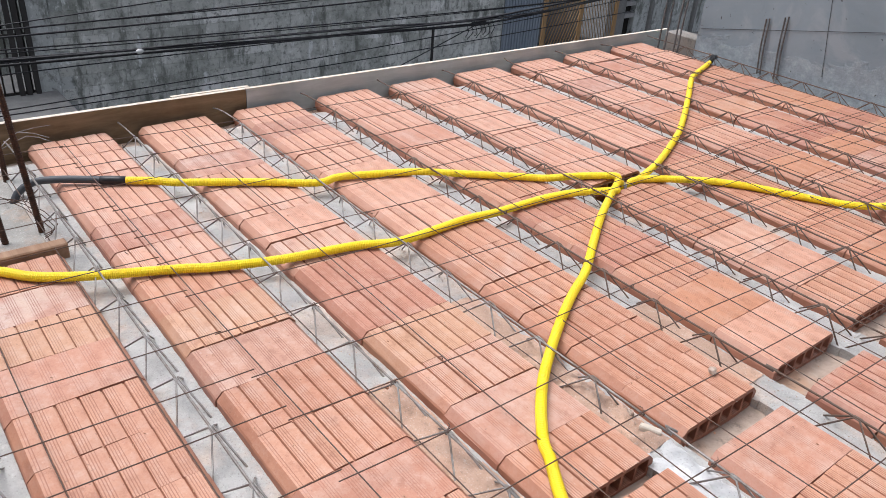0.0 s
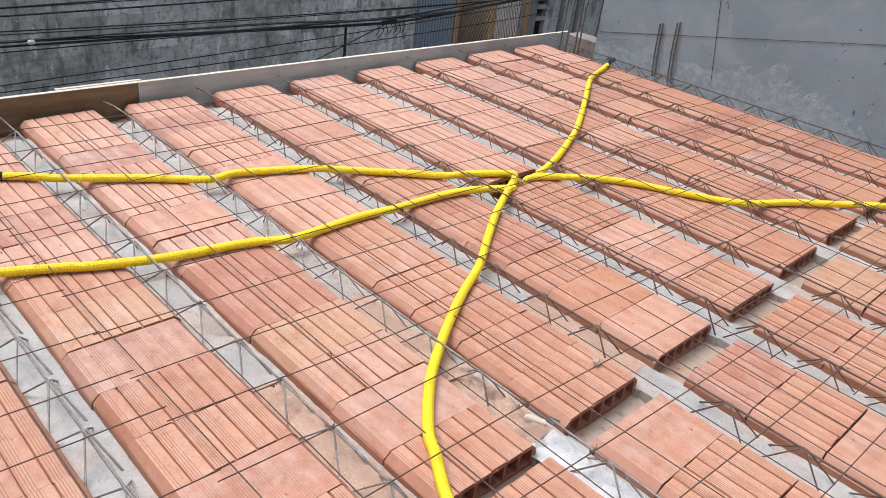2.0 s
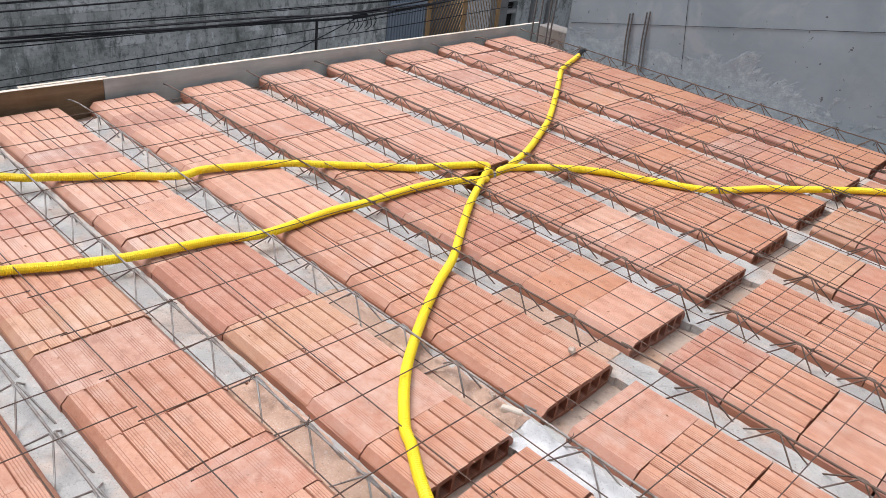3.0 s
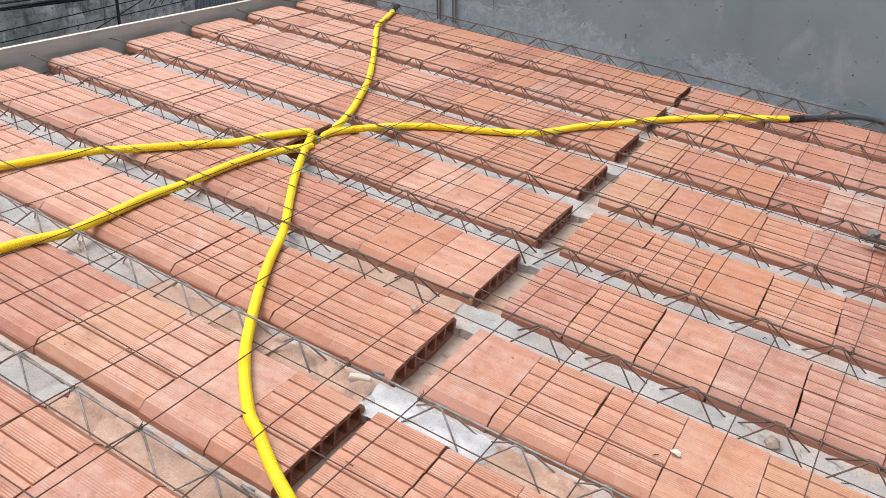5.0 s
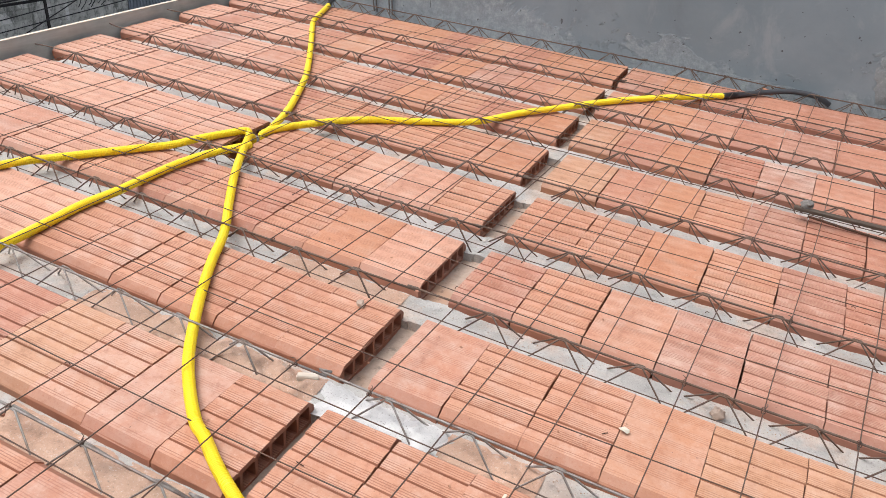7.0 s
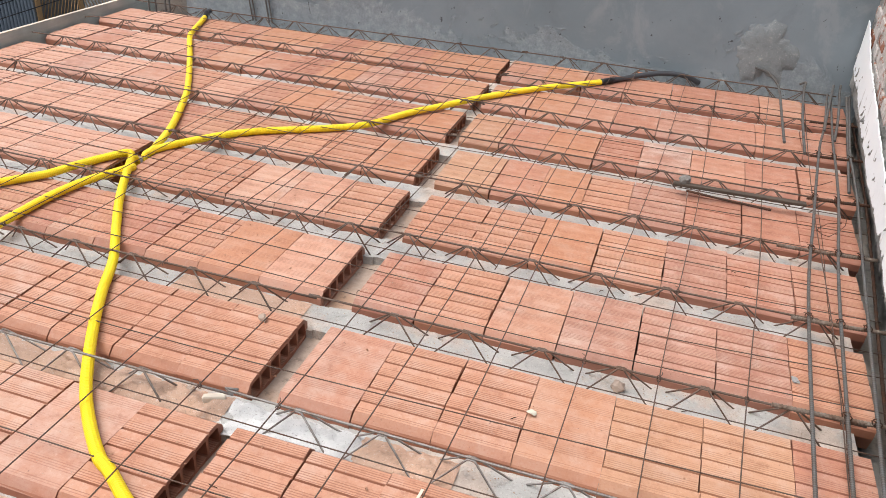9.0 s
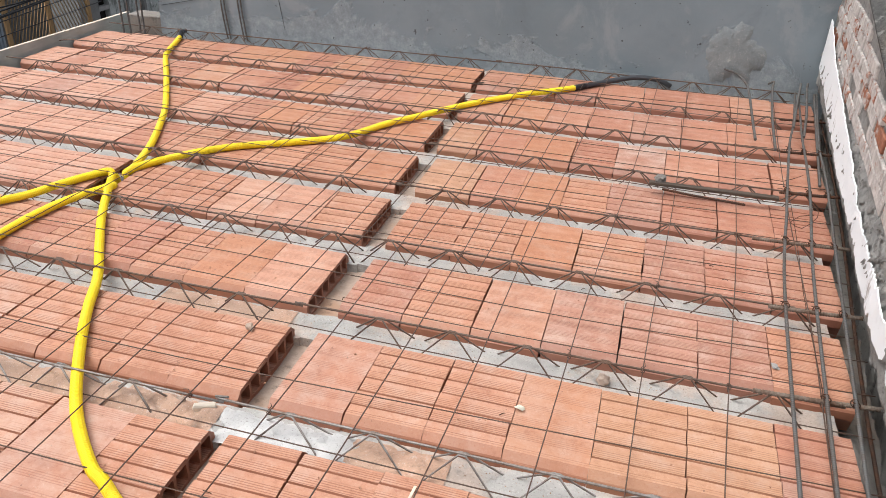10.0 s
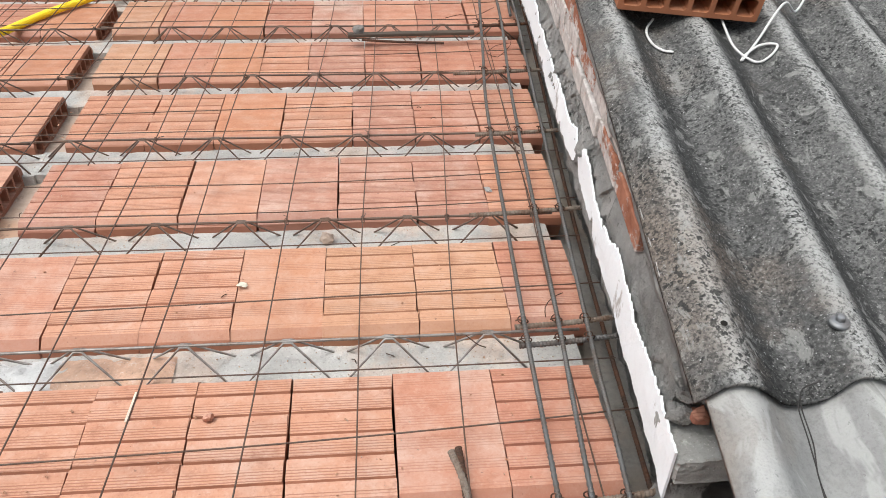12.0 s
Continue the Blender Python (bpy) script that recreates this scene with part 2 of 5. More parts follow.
def wood(name, lo, hi, axis=(0.4, 6, 6)):
    n = Nodes(name, rough=0.85, spec=0.2)
    g = n.noise(5.0, 8, 0.7, "Object", axis, 0.4)
    blot = n.noise(2.2, 5, 0.6, "Object")
    c = n.ramp(g, (0.3, lo), (0.7, hi))
    n.color(n.mix(n.ramp(blot, (0.45, 0.0), (0.7, 0.55)), c, tuple(0.45 * v for v in lo)))
    n.bump((g, 0.4, 0.002))
    return n.mat


M_PLY_BROWN = wood("stained_formwork_ply", (0.13, 0.088, 0.05), (0.29, 0.205, 0.12), (6, 0.6, 5))
M_PLY_GREY = wood("weathered_formwork_ply", (0.40, 0.435, 0.415), (0.56, 0.60, 0.575), (6, 0.6, 5))
M_PLY_EDGE = wood("pale_sawn_edge", (0.55, 0.47, 0.38), (0.75, 0.68, 0.58))
M_WOOD = wood("rough_sawn_strip", (0.27, 0.16, 0.10), (0.46, 0.30, 0.20))
M_GREYWOOD = wood("cement_stained_strip", (0.055, 0.043, 0.034), (0.125, 0.10, 0.08), (0.5, 8, 8))


def cement_render():
    n = Nodes("smooth_grey_cement_render", rough=0.85, spec=0.25)
    big = n.noise(1.1, 6, 0.62, "Object", (1, 1, 1.4), 0.3)
    mid = n.noise(2.6, 8, 0.68, "Object", None, 0.7)
    fine = n.noise(45.0, 6, 0.72, "Object")
    c = n.ramp(big, (0.35, (0.182, 0.222, 0.247)), (0.68, (0.252, 0.296, 0.322)))
    c = n.mix(n.ramp(mid, (0.52, 0.0), (0.60, 0.35)), c, (0.33, 0.355, 0.37))
    c = n.mix(n.ramp(mid, (0.30, 0.45), (0.42, 0.0)), c, (0.15, 0.175, 0.20))
    # rough bare patches low on the wall, ragged at their rims
    sep = n.add("ShaderNodeSeparateXYZ")
    n.link(n.coord.outputs["Object"], sep.inputs[0])
    low = n.add("ShaderNodeMapRange")
    low.inputs["From Min"].default_value, low.inputs["From Max"].default_value = 0.0, 0.75
    low.inputs["To Min"].default_value, low.inputs["To Max"].default_value = 0.205, -0.34
    n.link(sep.outputs["Z"], low.inputs["Value"])
    patch = n.add("ShaderNodeMath")
    patch.operation = "ADD"
    n.link(n.noise(1.7, 9, 0.7, "Object", (1, 1, 1.5), 0.6), patch.inputs[0])
    n.link(low.outputs[0], patch.inputs[1])
    bare = n.ramp(patch.outputs[0], (0.60, 0.0), (0.635, 1.0))
    crumb = n.noise(30.0, 8, 0.78, "Object")
    rough_c = n.ramp(crumb, (0.32, (0.19, 0.21, 0.22)), (0.5, (0.31, 0.35, 0.37)), (0.68, (0.50, 0.55, 0.57)))
    c = n.mix(n.mix(1.0, bare, 0.5, "MULTIPLY"), c, rough_c)
    pit = n.noise(24.0, 3, 0.7, "Object")
    c = n.mix(n.ramp(pit, (0.69, 0.0), (0.71, 0.85)), c, (0.06, 0.063, 0.066))
    n.color(c)
    relief = n.mix(1.0, crumb, bare, "MULTIPLY")
    n.bump((fine, 0.25, 0.003), (relief, 0.8, 0.010), (mid, 0.3, 0.01))
    return n.mat


M_RENDER = cement_render()


def white_plaster():
    n = Nodes("white_limewash_plaster", rough=0.9, spec=0.2)
    s = n.noise(9.0, 7, 0.7, "Object", (1, 1, 0.5))
    c = n.ramp(n.noise(3.0, 5, 0.6), (0.3, (0.83, 0.86, 0.885)), (0.7, (0.88, 0.905, 0.925)))
    n.color(n.mix(n.ramp(s, (0.60, 0.0), (0.66, 0.8)), c, (0.34, 0.31, 0.28)))
    n.bump((n.noise(30.0, 6, 0.7), 0.6, 0.008))
    return n.mat


M_WHITE = white_plaster()


def painted_brick():
    n = Nodes("flaking_white_brick", rough=0.92, spec=0.2)
    red = n.ramp(n.shifted(24.0, 5), (0.3, (0.22, 0.085, 0.05)), (0.7, (0.40, 0.18, 0.115)))
    flake = n.shifted(16.0, 8, 0.74, (1, 0.6, 1))
    m = n.add("ShaderNodeMath")
    m.operation = "ADD"
    n.link(flake, m.inputs[0])
    k = n.ramp(n.random(), (0.0, -0.0), (0.6, 0.0), (0.8, 0.06), (1.0, 0.2))
    n.link(k, m.inputs[1])
    lime = n.ramp(n.shifted(30.0, 6, 0.7), (0.3, (0.32, 0.295, 0.275)), (0.6, (0.60, 0.565, 0.54)))
    c = n.mix(n.ramp(m.outputs[0], (0.56, 1.0), (0.63, 0.0)), red, lime)
    c = n.mix(n.ramp(n.shifted(9.0, 6, 0.7), (0.56, 0.0), (0.66, 0.6)), c, (0.17, 0.155, 0.14))
    n.color(c)
    n.bump((flake, 0.6, 0.006), (n.shifted(70.0, 5, 0.7), 0.6, 0.004))
    return n.mat


M_BRICK = painted_brick()


def fibre_cement(name, lo, hi, lichen):
    n = Nodes(name, rough=0.95, spec=0.15)
    big = n.noise(4.0, 8, 0.7, "Object", (1.8, 0.7, 1))
    fine = n.noise(140.0, 4, 0.75, "Object")
    c = n.ramp(big, (0.32, tuple(lo * k for k in (1, 1, 0.98))), (0.7, tuple(hi * k for k in (1, 1, 0.97))))
    # crests painted paler, part wear and part sunlight; brown dust along the troughs
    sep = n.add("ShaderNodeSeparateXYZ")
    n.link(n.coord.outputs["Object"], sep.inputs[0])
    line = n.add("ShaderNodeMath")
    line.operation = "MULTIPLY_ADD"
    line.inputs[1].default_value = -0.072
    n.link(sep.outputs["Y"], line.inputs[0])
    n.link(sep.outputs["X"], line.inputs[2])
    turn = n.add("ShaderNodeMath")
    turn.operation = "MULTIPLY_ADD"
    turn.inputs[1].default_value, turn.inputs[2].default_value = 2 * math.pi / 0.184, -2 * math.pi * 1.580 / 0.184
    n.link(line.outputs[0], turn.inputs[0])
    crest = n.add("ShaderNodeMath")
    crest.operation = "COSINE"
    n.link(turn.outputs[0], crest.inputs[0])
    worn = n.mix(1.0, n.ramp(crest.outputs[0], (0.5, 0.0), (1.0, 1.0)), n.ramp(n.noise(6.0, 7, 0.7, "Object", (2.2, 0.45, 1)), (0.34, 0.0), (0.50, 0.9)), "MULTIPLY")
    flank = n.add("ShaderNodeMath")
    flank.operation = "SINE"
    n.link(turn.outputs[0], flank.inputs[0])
    # flank away from the sun darkened in colour for shade, broken by lichen
    lichen_shade = n.mix(1.0, n.ramp(flank.outputs[0], (-0.1, 0.0), (0.8, 1.0)), n.ramp(n.noise(8.0, 7, 0.72, "Object", (1.6, 0.6, 1)), (0.28, 0.0), (0.46, 0.9 * lichen)), "MULTIPLY")
    c = n.mix(lichen_shade, c, (0.04, 0.04, 0.039))
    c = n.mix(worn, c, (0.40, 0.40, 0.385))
    warm = n.noise(2.2, 6, 0.65, "Object")
    c = n.mix(n.ramp(warm, (0.52, 0.0), (0.66, 0.42)), c, (0.25, 0.19, 0.145))
    c = n.mix(n.ramp(fine, (0.40, 0.1 + 0.6 * lichen), (0.50, 0.0)), c, (0.05, 0.05, 0.049))
    c = n.mix(n.ramp(fine, (0.54, 0.0), (0.68, 0.1 + 0.25 * lichen)), c, (0.36, 0.36, 0.345))
    spot = n.noise(240.0, 0.0, 0.4, "Object", (1, 1, 1))
    zone = n.ramp(n.noise(5.0, 7, 0.72, "Object", (1.8, 0.7, 1)), (0.40, 0.15), (0.52, 1.0))
    sp = n.ramp(spot, (0.60, 0.0), (0.66, 0.6 * lichen))
    c = n.mix(n.mix(1.0, sp, zone, "MULTIPLY"), c, (0.018, 0.019, 0.018))
    blot = n.ramp(n.noise(85.0, 1.5, 0.5, "Object", (1, 1, 1), 0.4), (0.60, 0.0), (0.635, 0.85 * lichen))
    c = n.mix(n.mix(1.0, blot, zone, "MULTIPLY"), c, (0.026, 0.027, 0.026))
    # round lichen spots, thick in places
    for size, share, tone, core in ((95.0, 0.62, 0.03, 0.22), (60.0, 0.80, 0.035, 0.22), (150.0, 0.88, 0.42, 0.14)):
        vor = n.add("ShaderNodeTexVoronoi")
        vor.inputs["Scale"].default_value = size
        n.link(n.coord.outputs["Object"], vor.inputs["Vector"])
        pick = n.add("ShaderNodeSeparateColor")
        n.link(vor.outputs["Color"], pick.inputs[0])
        dot = n.mix(1.0, n.ramp(vor.outputs["Distance"], (core, 1.0), (core + 0.12, 0.0)), n.ramp(pick.outputs[0], (share, 0.0), (share + 0.02, 0.85 * lichen)), "MULTIPLY")
        c = n.mix(n.mix(1.0, dot, zone, "MULTIPLY"), c, (tone, tone, tone))
    crust = n.ramp(n.noise(17.0, 6, 0.7, "Object", (1.4, 0.8, 1), 0.6), (0.57, 0.0), (0.62, 0.55 * lichen))
    c = n.mix(crust, c, (0.30, 0.30, 0.285))
    if lichen < 0.5:
        smear = n.noise(6.0, 4, 0.55, "Object", (1.5, 0.9, 1), 1.2)
        c = n.mix(n.ramp(smear, (0.53, 0.0), (0.57, 0.6)), c, (0.44, 0.44, 0.425))
        c = n.mix(n.ramp(smear, (0.36, 0.6), (0.40, 0.0)), c, (0.20, 0.20, 0.19))
        c = n.mix(n.ramp(n.noise(60.0, 5, 0.75, "Object"), (0.62, 0.0), (0.68, 0.6)), c, (0.13, 0.13, 0.125))
    pale = n.ramp(n.noise(230.0, 1.0, 0.6, "Object"), (0.68, 0.0), (0.72, 0.3 * lichen))
    c = n.mix(pale, c, (0.55, 0.55, 0.52))
    n.color(c)
    n.bump((fine, 0.9, 0.004), (spot, 0.3, 0.003))
    return n.mat


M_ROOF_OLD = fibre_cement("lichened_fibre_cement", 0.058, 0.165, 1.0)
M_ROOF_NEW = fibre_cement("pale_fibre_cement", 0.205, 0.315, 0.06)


def street_cement(name, blocks):
    n = Nodes(name, rough=0.93, spec=0.2)
    geo = n.add("ShaderNodeNewGeometry")

    def over(scale, stretch, rough=0.7, detail=8.0):
        m = n.add("ShaderNodeMapping")
        m.inputs["Scale"].default_value = stretch
        n.link(geo.outputs["Position"], m.inputs[0])
        t = n.add("ShaderNodeTexNoise")
        t.inputs["Scale"].default_value, t.inputs["Detail"].default_value, t.inputs["Roughness"].default_value = scale, detail, rough
        n.link(m.outputs[0], t.inputs["Vector"])
        return t.outputs["Fac"]

    per = n.ramp(n.random(), (0.0, (0.42, 0.425, 0.395)), (0.5, (0.52, 0.525, 0.49)), (0.85, (0.57, 0.575, 0.54)), (1.0, (0.74, 0.74, 0.71))) if blocks else n.ramp(over(1.0, (1, 1, 1)), (0.3, (0.38, 0.395, 0.38)), (0.7, (0.48, 0.495, 0.48)))
    grime, streak, fine = over(0.8, (1, 1, 1)), over(2.4, (1, 1.6, 0.55)), over(9.0, (1, 1, 1))
    c = n.mix(n.ramp(grime, (0.34, 0.75), (0.50, 0.0)), per, (0.15, 0.165, 0.14))
    c = n.mix(n.ramp(streak, (0.37, 0.85), (0.47, 0.0)), c, (0.12, 0.128, 0.112))
    c = n.mix(n.ramp(streak, (0.60, 0.0), (0.66, 0.75)), c, (0.76, 0.78, 0.77))
    c = n.mix(n.ramp(fine, (0.36, 0.8), (0.48, 0.0)), c, (0.17, 0.175, 0.16))
    c = n.mix(n.ramp(fine, (0.58, 0.0), (0.66, 0.6)), c, (0.78, 0.785, 0.76))
    n.color(c)
    n.bump((fine, 0.5, 0.02))
    return n.mat


M_STREETWALL = street_cement("blotchy_street_cement", False)
M_BLOCKWALL = street_cement("sooty_concrete_block", True)
M_BLUEGATE = Nodes("faded_blue_sheet_metal", rough=0.55, metal=0.2).color((0.27, 0.31, 0.36)).mat
M_BROWNGATE = Nodes("ochre_painted_iron", rough=0.6, metal=0.2).color((0.34, 0.21, 0.10)).mat
M_IRON = Nodes("dark_iron", rough=0.7, metal=0.3).color((0.04, 0.037, 0.035)).mat
M_STONE = concrete("grey_rubble", 0.28, 0.42)
M_LEAF = Nodes("dry_leaf", rough=0.8).color((0.60, 0.58, 0.48)).mat
M_ZINC = steel_mat("zinc_screw", (0.24, 0.25, 0.26), (0.16, 0.12, 0.09), 0.5, 0.55, 0.6)

# ---------------------------------------------------------------- builders
PITCH = 0.425
rnd = random.Random(7)


def rise(y, x=0.2):
    """The deck climbs a little towards the inner corner of the grey wall."""
    return 0.012 * max(0.0, y - 1.9) * min(1.0, max(0.0, (x + 2.4) / 2.4))


def mesh_from(name, verts, faces, mat, smooth=False):
    me = bpy.data.meshes.new(name)
    me.from_pydata([tuple(v) for v in verts], [], faces)
    me.materials.append(mat)
    if smooth:
        me.polygons.foreach_set("use_smooth", [True] * len(me.polygons))
    me.update()
    return me


def child(name, me, parent, label=""):
    ob = new(name, me)
    ob.parent = parent
    if label:
        ob["label"] = label
    return ob


def part(name, bm, mat, parent, label=""):
    me = bpy.data.meshes.new(name)
    bm.to_mesh(me)
    bm.free()
    me.materials.append(mat)
    return child(name, me, parent, label)


def empty(name, label, category, group="", kind="", at=(0, 0, 0)):
    ob = new(name)
    ob.location = at
    return tagged(ob, label, category, group, kind)


def spline(points, step):
    """Evenly spaced points on a smooth curve through the points given."""
    p = np.array(points, float)
    p = np.vstack([2 * p[0] - p[1], p, 2 * p[-1] - p[-2]])
    out = []
    for a, b, c, d in zip(p[:-3], p[1:-2], p[2:-1], p[3:]):
        k = max(2, int(np.linalg.norm(c - b) / step))
        for t in np.arange(k) / k:
            out.append(0.5 * (2 * b + (c - a) * t + (2 * a - 5 * b + 4 * c - d) * t * t + (3 * b - a - 3 * c + d) * t ** 3))
    out.append(p[-2])
    return np.array(out)


def sweep(points, radius, sides=6, caps=True):
    """Verts and faces of a tube along points; radius is one number or one for each point."""
    pts = np.array(points, float)
    r = np.broadcast_to(np.array(radius, float), (len(pts),))
    tan = np.gradient(pts, axis=0)
    tan /= np.linalg.norm(tan, axis=1)[:, None] + 1e-12
    up = np.array([0, 0, 1.0]) if abs(tan[0][2]) < 0.9 else np.array([1.0, 0, 0])
    verts, faces = [], []
    for i, (p, t) in enumerate(zip(pts, tan)):
        u = up - t * np.dot(up, t)
        u /= np.linalg.norm(u)
        w = np.cross(t, u)
        up = u
        for k in range(sides):
            a = 2 * math.pi * k / sides
            verts.append(p + r[i] * (math.cos(a) * u + math.sin(a) * w))
    for i in range(len(pts) - 1):
        for k in range(sides):
            a, b = i * sides + k, i * sides + (k + 1) % sides
            faces.append((a, b, b + sides, a + sides))
    if caps:
        faces.append(tuple(range(sides))[::-1])
        faces.append(tuple(range((len(pts) - 1) * sides, len(pts) * sides)))
    return verts, faces


def tube(name, points, radius, mat, sides=6):
    return mesh_from(name, *sweep(points, radius, sides), mat, smooth=True)


def box_bm(x0, x1, y0, y1, z0, z1, bevel=0.0, rough=0.0, cuts=0):
    bm = bmesh.new()
    bmesh.ops.create_cube(bm, size=1.0)
    bmesh.ops.transform(bm, verts=bm.verts, matrix=Matrix.LocRotScale(((x0 + x1) / 2, (y0 + y1) / 2, (z0 + z1) / 2), None, (x1 - x0, y1 - y0, z1 - z0)))
    if bevel:
        bmesh.ops.bevel(bm, geom=bm.edges[:], offset=bevel, segments=1, affect="EDGES")
    if cuts:
        bmesh.ops.subdivide_edges(bm, edges=bm.edges[:], cuts=cuts, use_grid_fill=True)
    if rough:
        for v in bm.verts:
            v.co += Vector((noise.noise(v.co * 23), noise.noise(v.co * 23 + Vector((9, 0, 0))), noise.noise(v.co * 23 + Vector((0, 9, 0))))) * rough + Vector((noise.noise(v.co * 110), noise.noise(v.co * 110 + Vector((5, 0, 0))), noise.noise(v.co * 110 + Vector((0, 5, 0))))) * 0.6 * rough
    return bm


def thing_box(name, dims, mat, label, category, kind="", group="", bevel=0.004):
    me = bpy.data.meshes.new(name)
    bm = box_bm(*dims, bevel=bevel)
    bm.to_mesh(me)
    bm.free()
    me.materials.append(mat)
    return tagged(new(name, me), label, category, group, kind)


def slanted(x, y):
    """A place beside the neighbour's wall, x metres behind its face."""
    return 1.516 + 0.072 * y + x


# ---------------------------------------------------------------- deck: bearing beams, walls below, ground
ground = thing_box("ground", (-220, 220, -220, 220, -4.0, -3.9), M_GROUND, "worn dark asphalt street and yard ground", "ground", "structure", bevel=0)
# the south wall, unseen, rises past the deck to block sky from near rows
for nm, dims in (("wall_front", (-2.345, -2.17, -2.05, 3.66, -3.9, -0.092)), ("wall_middle", (0.10, 0.24, -2.05, 3.52, -3.9, -0.2)),
                 ("wall_side", (1.45, 1.6, -2.05, 3.52, -3.9, -0.2)), ("wall_south", (-2.31, 1.62, -2.2, -2.05, -3.9, 2.4))):
    thing_box(nm, dims, M_FACADE, "plain unseen cement wall carrying the deck, the south one raised to block sky", "wall", "structure", bevel=0)


def beam(name, x0, x1, lean, z0, z1, label, mat=M_BEAM):
    """A bearing beam across the joists, rough on top."""
    ys = np.arange(-2.05, 3.50, 0.05)
    xs = np.linspace(x0, x1, 7)
    verts, faces = [], []
    for y in ys:
        for x in xs:
            zz = z1 + rise(y, x) + 0.010 * noise.noise((x * 9, y * 9, 2)) + 0.005 * noise.noise((x * 40, y * 40, 5))
            verts.append((x + lean * y, y, zz))
    k = len(xs)
    for i in range(len(ys) - 1):
        for j in range(k - 1):
            faces.append((i * k + j, i * k + j + 1, (i + 1) * k + j + 1, (i + 1) * k + j))
    o = len(verts)
    for y in ys:
        verts += [(x0 + lean * y, y, z0), (x1 + lean * y, y, z0)]
    for i in range(len(ys) - 1):
        a = o + 2 * i
        faces += [(i * k, (i + 1) * k, a + 2, a), (i * k + k - 1, a + 1, a + 3, (i + 1) * k + k - 1)]
    return tagged(new(name, mesh_from(name, verts, faces, mat, True)), label, "beam", kind="structure")


beam("beam_middle", 0.06, 0.36, -0.03, -0.2, -0.066, "rough concrete bearing beam with sand and mortar crumbs")
beam("beam_front", -2.34, -2.19, 0.0, -0.2, -0.07, "concrete edge beam inside the formwork")
beam("beam_side", 1.426, 1.666, 0.072, -0.3, -0.13, "concrete edge beam beside the neighbour wall", M_DIRTY)

# concrete pad where the column bars come up
pad = box_bm(-2.27, -1.47, -2.04, -0.325, -0.2, -0.045, 0.004, 0.004, 6)
me = bpy.data.meshes.new("column_pad")
pad.to_mesh(me)
pad.free()
me.materials.append(M_PAD)
tagged(new("column_pad", me), "dusty sandy concrete pad around the column bars", "concrete pad", kind="structure")

# ---------------------------------------------------------------- clay filler blocks
floor = empty("floor", "deck of hollow clay filler blocks between lattice joists", "deck", kind="structure")


def block_profile(grooves, half=0.158):
    """Section of a block: flat top with narrow grooves, sloping shoulders, upright sides drawn in below."""
    side = [(half - 0.016, -0.088), (half - 0.004, -0.052), (half, -0.044), (half - 0.0005, -0.021), (half - 0.004, -0.0165), (0.1385, -0.0008)]
    top = []
    for i in range(grooves):
        y = 0.0515 * ((grooves - 1) / 2 - i)
        top += [(y + 0.0040, 0.0), (y + 0.0013, -0.0048), (y - 0.0014, -0.0048), (y - 0.0025, 0.0005)]
    return side + top + [(-y, z) for y, z in reversed(side)]


def block_mesh(name, length, grooves, mat, seed, holes=(False, False)):
    """A hollow clay block, its bore along x, its top at z = 0, resting from x = 0 to length."""
    r = random.Random(seed)
    prof = block_profile(grooves)
    k, verts, faces = len(prof), [], []
    xs = [0.0, length]
    for x in xs:
        step = 0.0
        for j, (y, z) in enumerate(prof):
            if j in (0, 4) or (j - 6) % 4 == 2:
                step = r.choice((0.0, 0.0, 0.0008, 0.0016, 0.0026))
            verts.append((x + (step if x == 0 else -step) + r.uniform(-0.0009, 0.0009), y, z + r.uniform(-0.0006, 0.0006)))
    for j in range(k):
        a, b = j, (j + 1) % k
        faces.append((a, b, b + k, a + k))
    for end, x in enumerate(xs):
        ring = list(range(end * k, end * k + k))
        if not holes[end]:
            faces.append(tuple(ring if end else ring[::-1]))
            continue
        n, deep = 6, (0.11 if end == 0 else -0.11)
        z0, z1 = -0.057, -0.0115
        cell = 0.288 / n
        o = len(verts)
        outer = []
        for i in range(n):
            ya = 0.144 - cell * i - 0.0045
            yb = 0.144 - cell * (i + 1) + 0.0045
            for d in (0.0, deep):
                c = 0.003
                verts.extend([(x + d, ya, z0 + c), (x + d, ya, z1 - c), (x + d, ya - c, z1), (x + d, yb + c, z1), (x + d, yb, z1 - c), (x + d, yb, z0 + c), (x + d, yb + c, z0), (x + d, ya - c, z0)])
            a = o + 16 * i
            for q in range(8):
                faces.append((a + q, a + (q + 1) % 8, a + 8 + (q + 1) % 8, a + 8 + q))
            faces.append(tuple(range(a + 8, a + 16)))
            outer.append(a)
        # webs between bores, then the strips above, below and at the sides
        for i in range(n - 1):
            a, b = outer[i], outer[i + 1]
            faces.append((a + 3, a + 4, a + 5, a + 6, b + 7, b + 0, b + 1, b + 2))
        up = [ring[j] for j in range(k) if prof[j][1] > -0.0065]
        lowline = []
        for a in outer:
            lowline += [a + 2, a + 3]
        faces.append(tuple(up + lowline[::-1]))
        under = []
        for a in outer:
            under += [a + 7, a + 6]
        faces.append(tuple([ring[0]] + under + [ring[-1]]))
        a, b = outer[0], outer[-1]
        first, last = up[0] - end * k, up[-1] - end * k
        faces.append(tuple([ring[j] for j in range(0, first + 1)] + [a + 2, a + 1, a + 0, a + 7]))
        faces.append(tuple([b + 6, b + 5, b + 4, b + 3] + [ring[j] for j in range(last, k)]))
    return mesh_from(name, verts, faces, mat)


BASE = 0.2
VARIANTS = {}
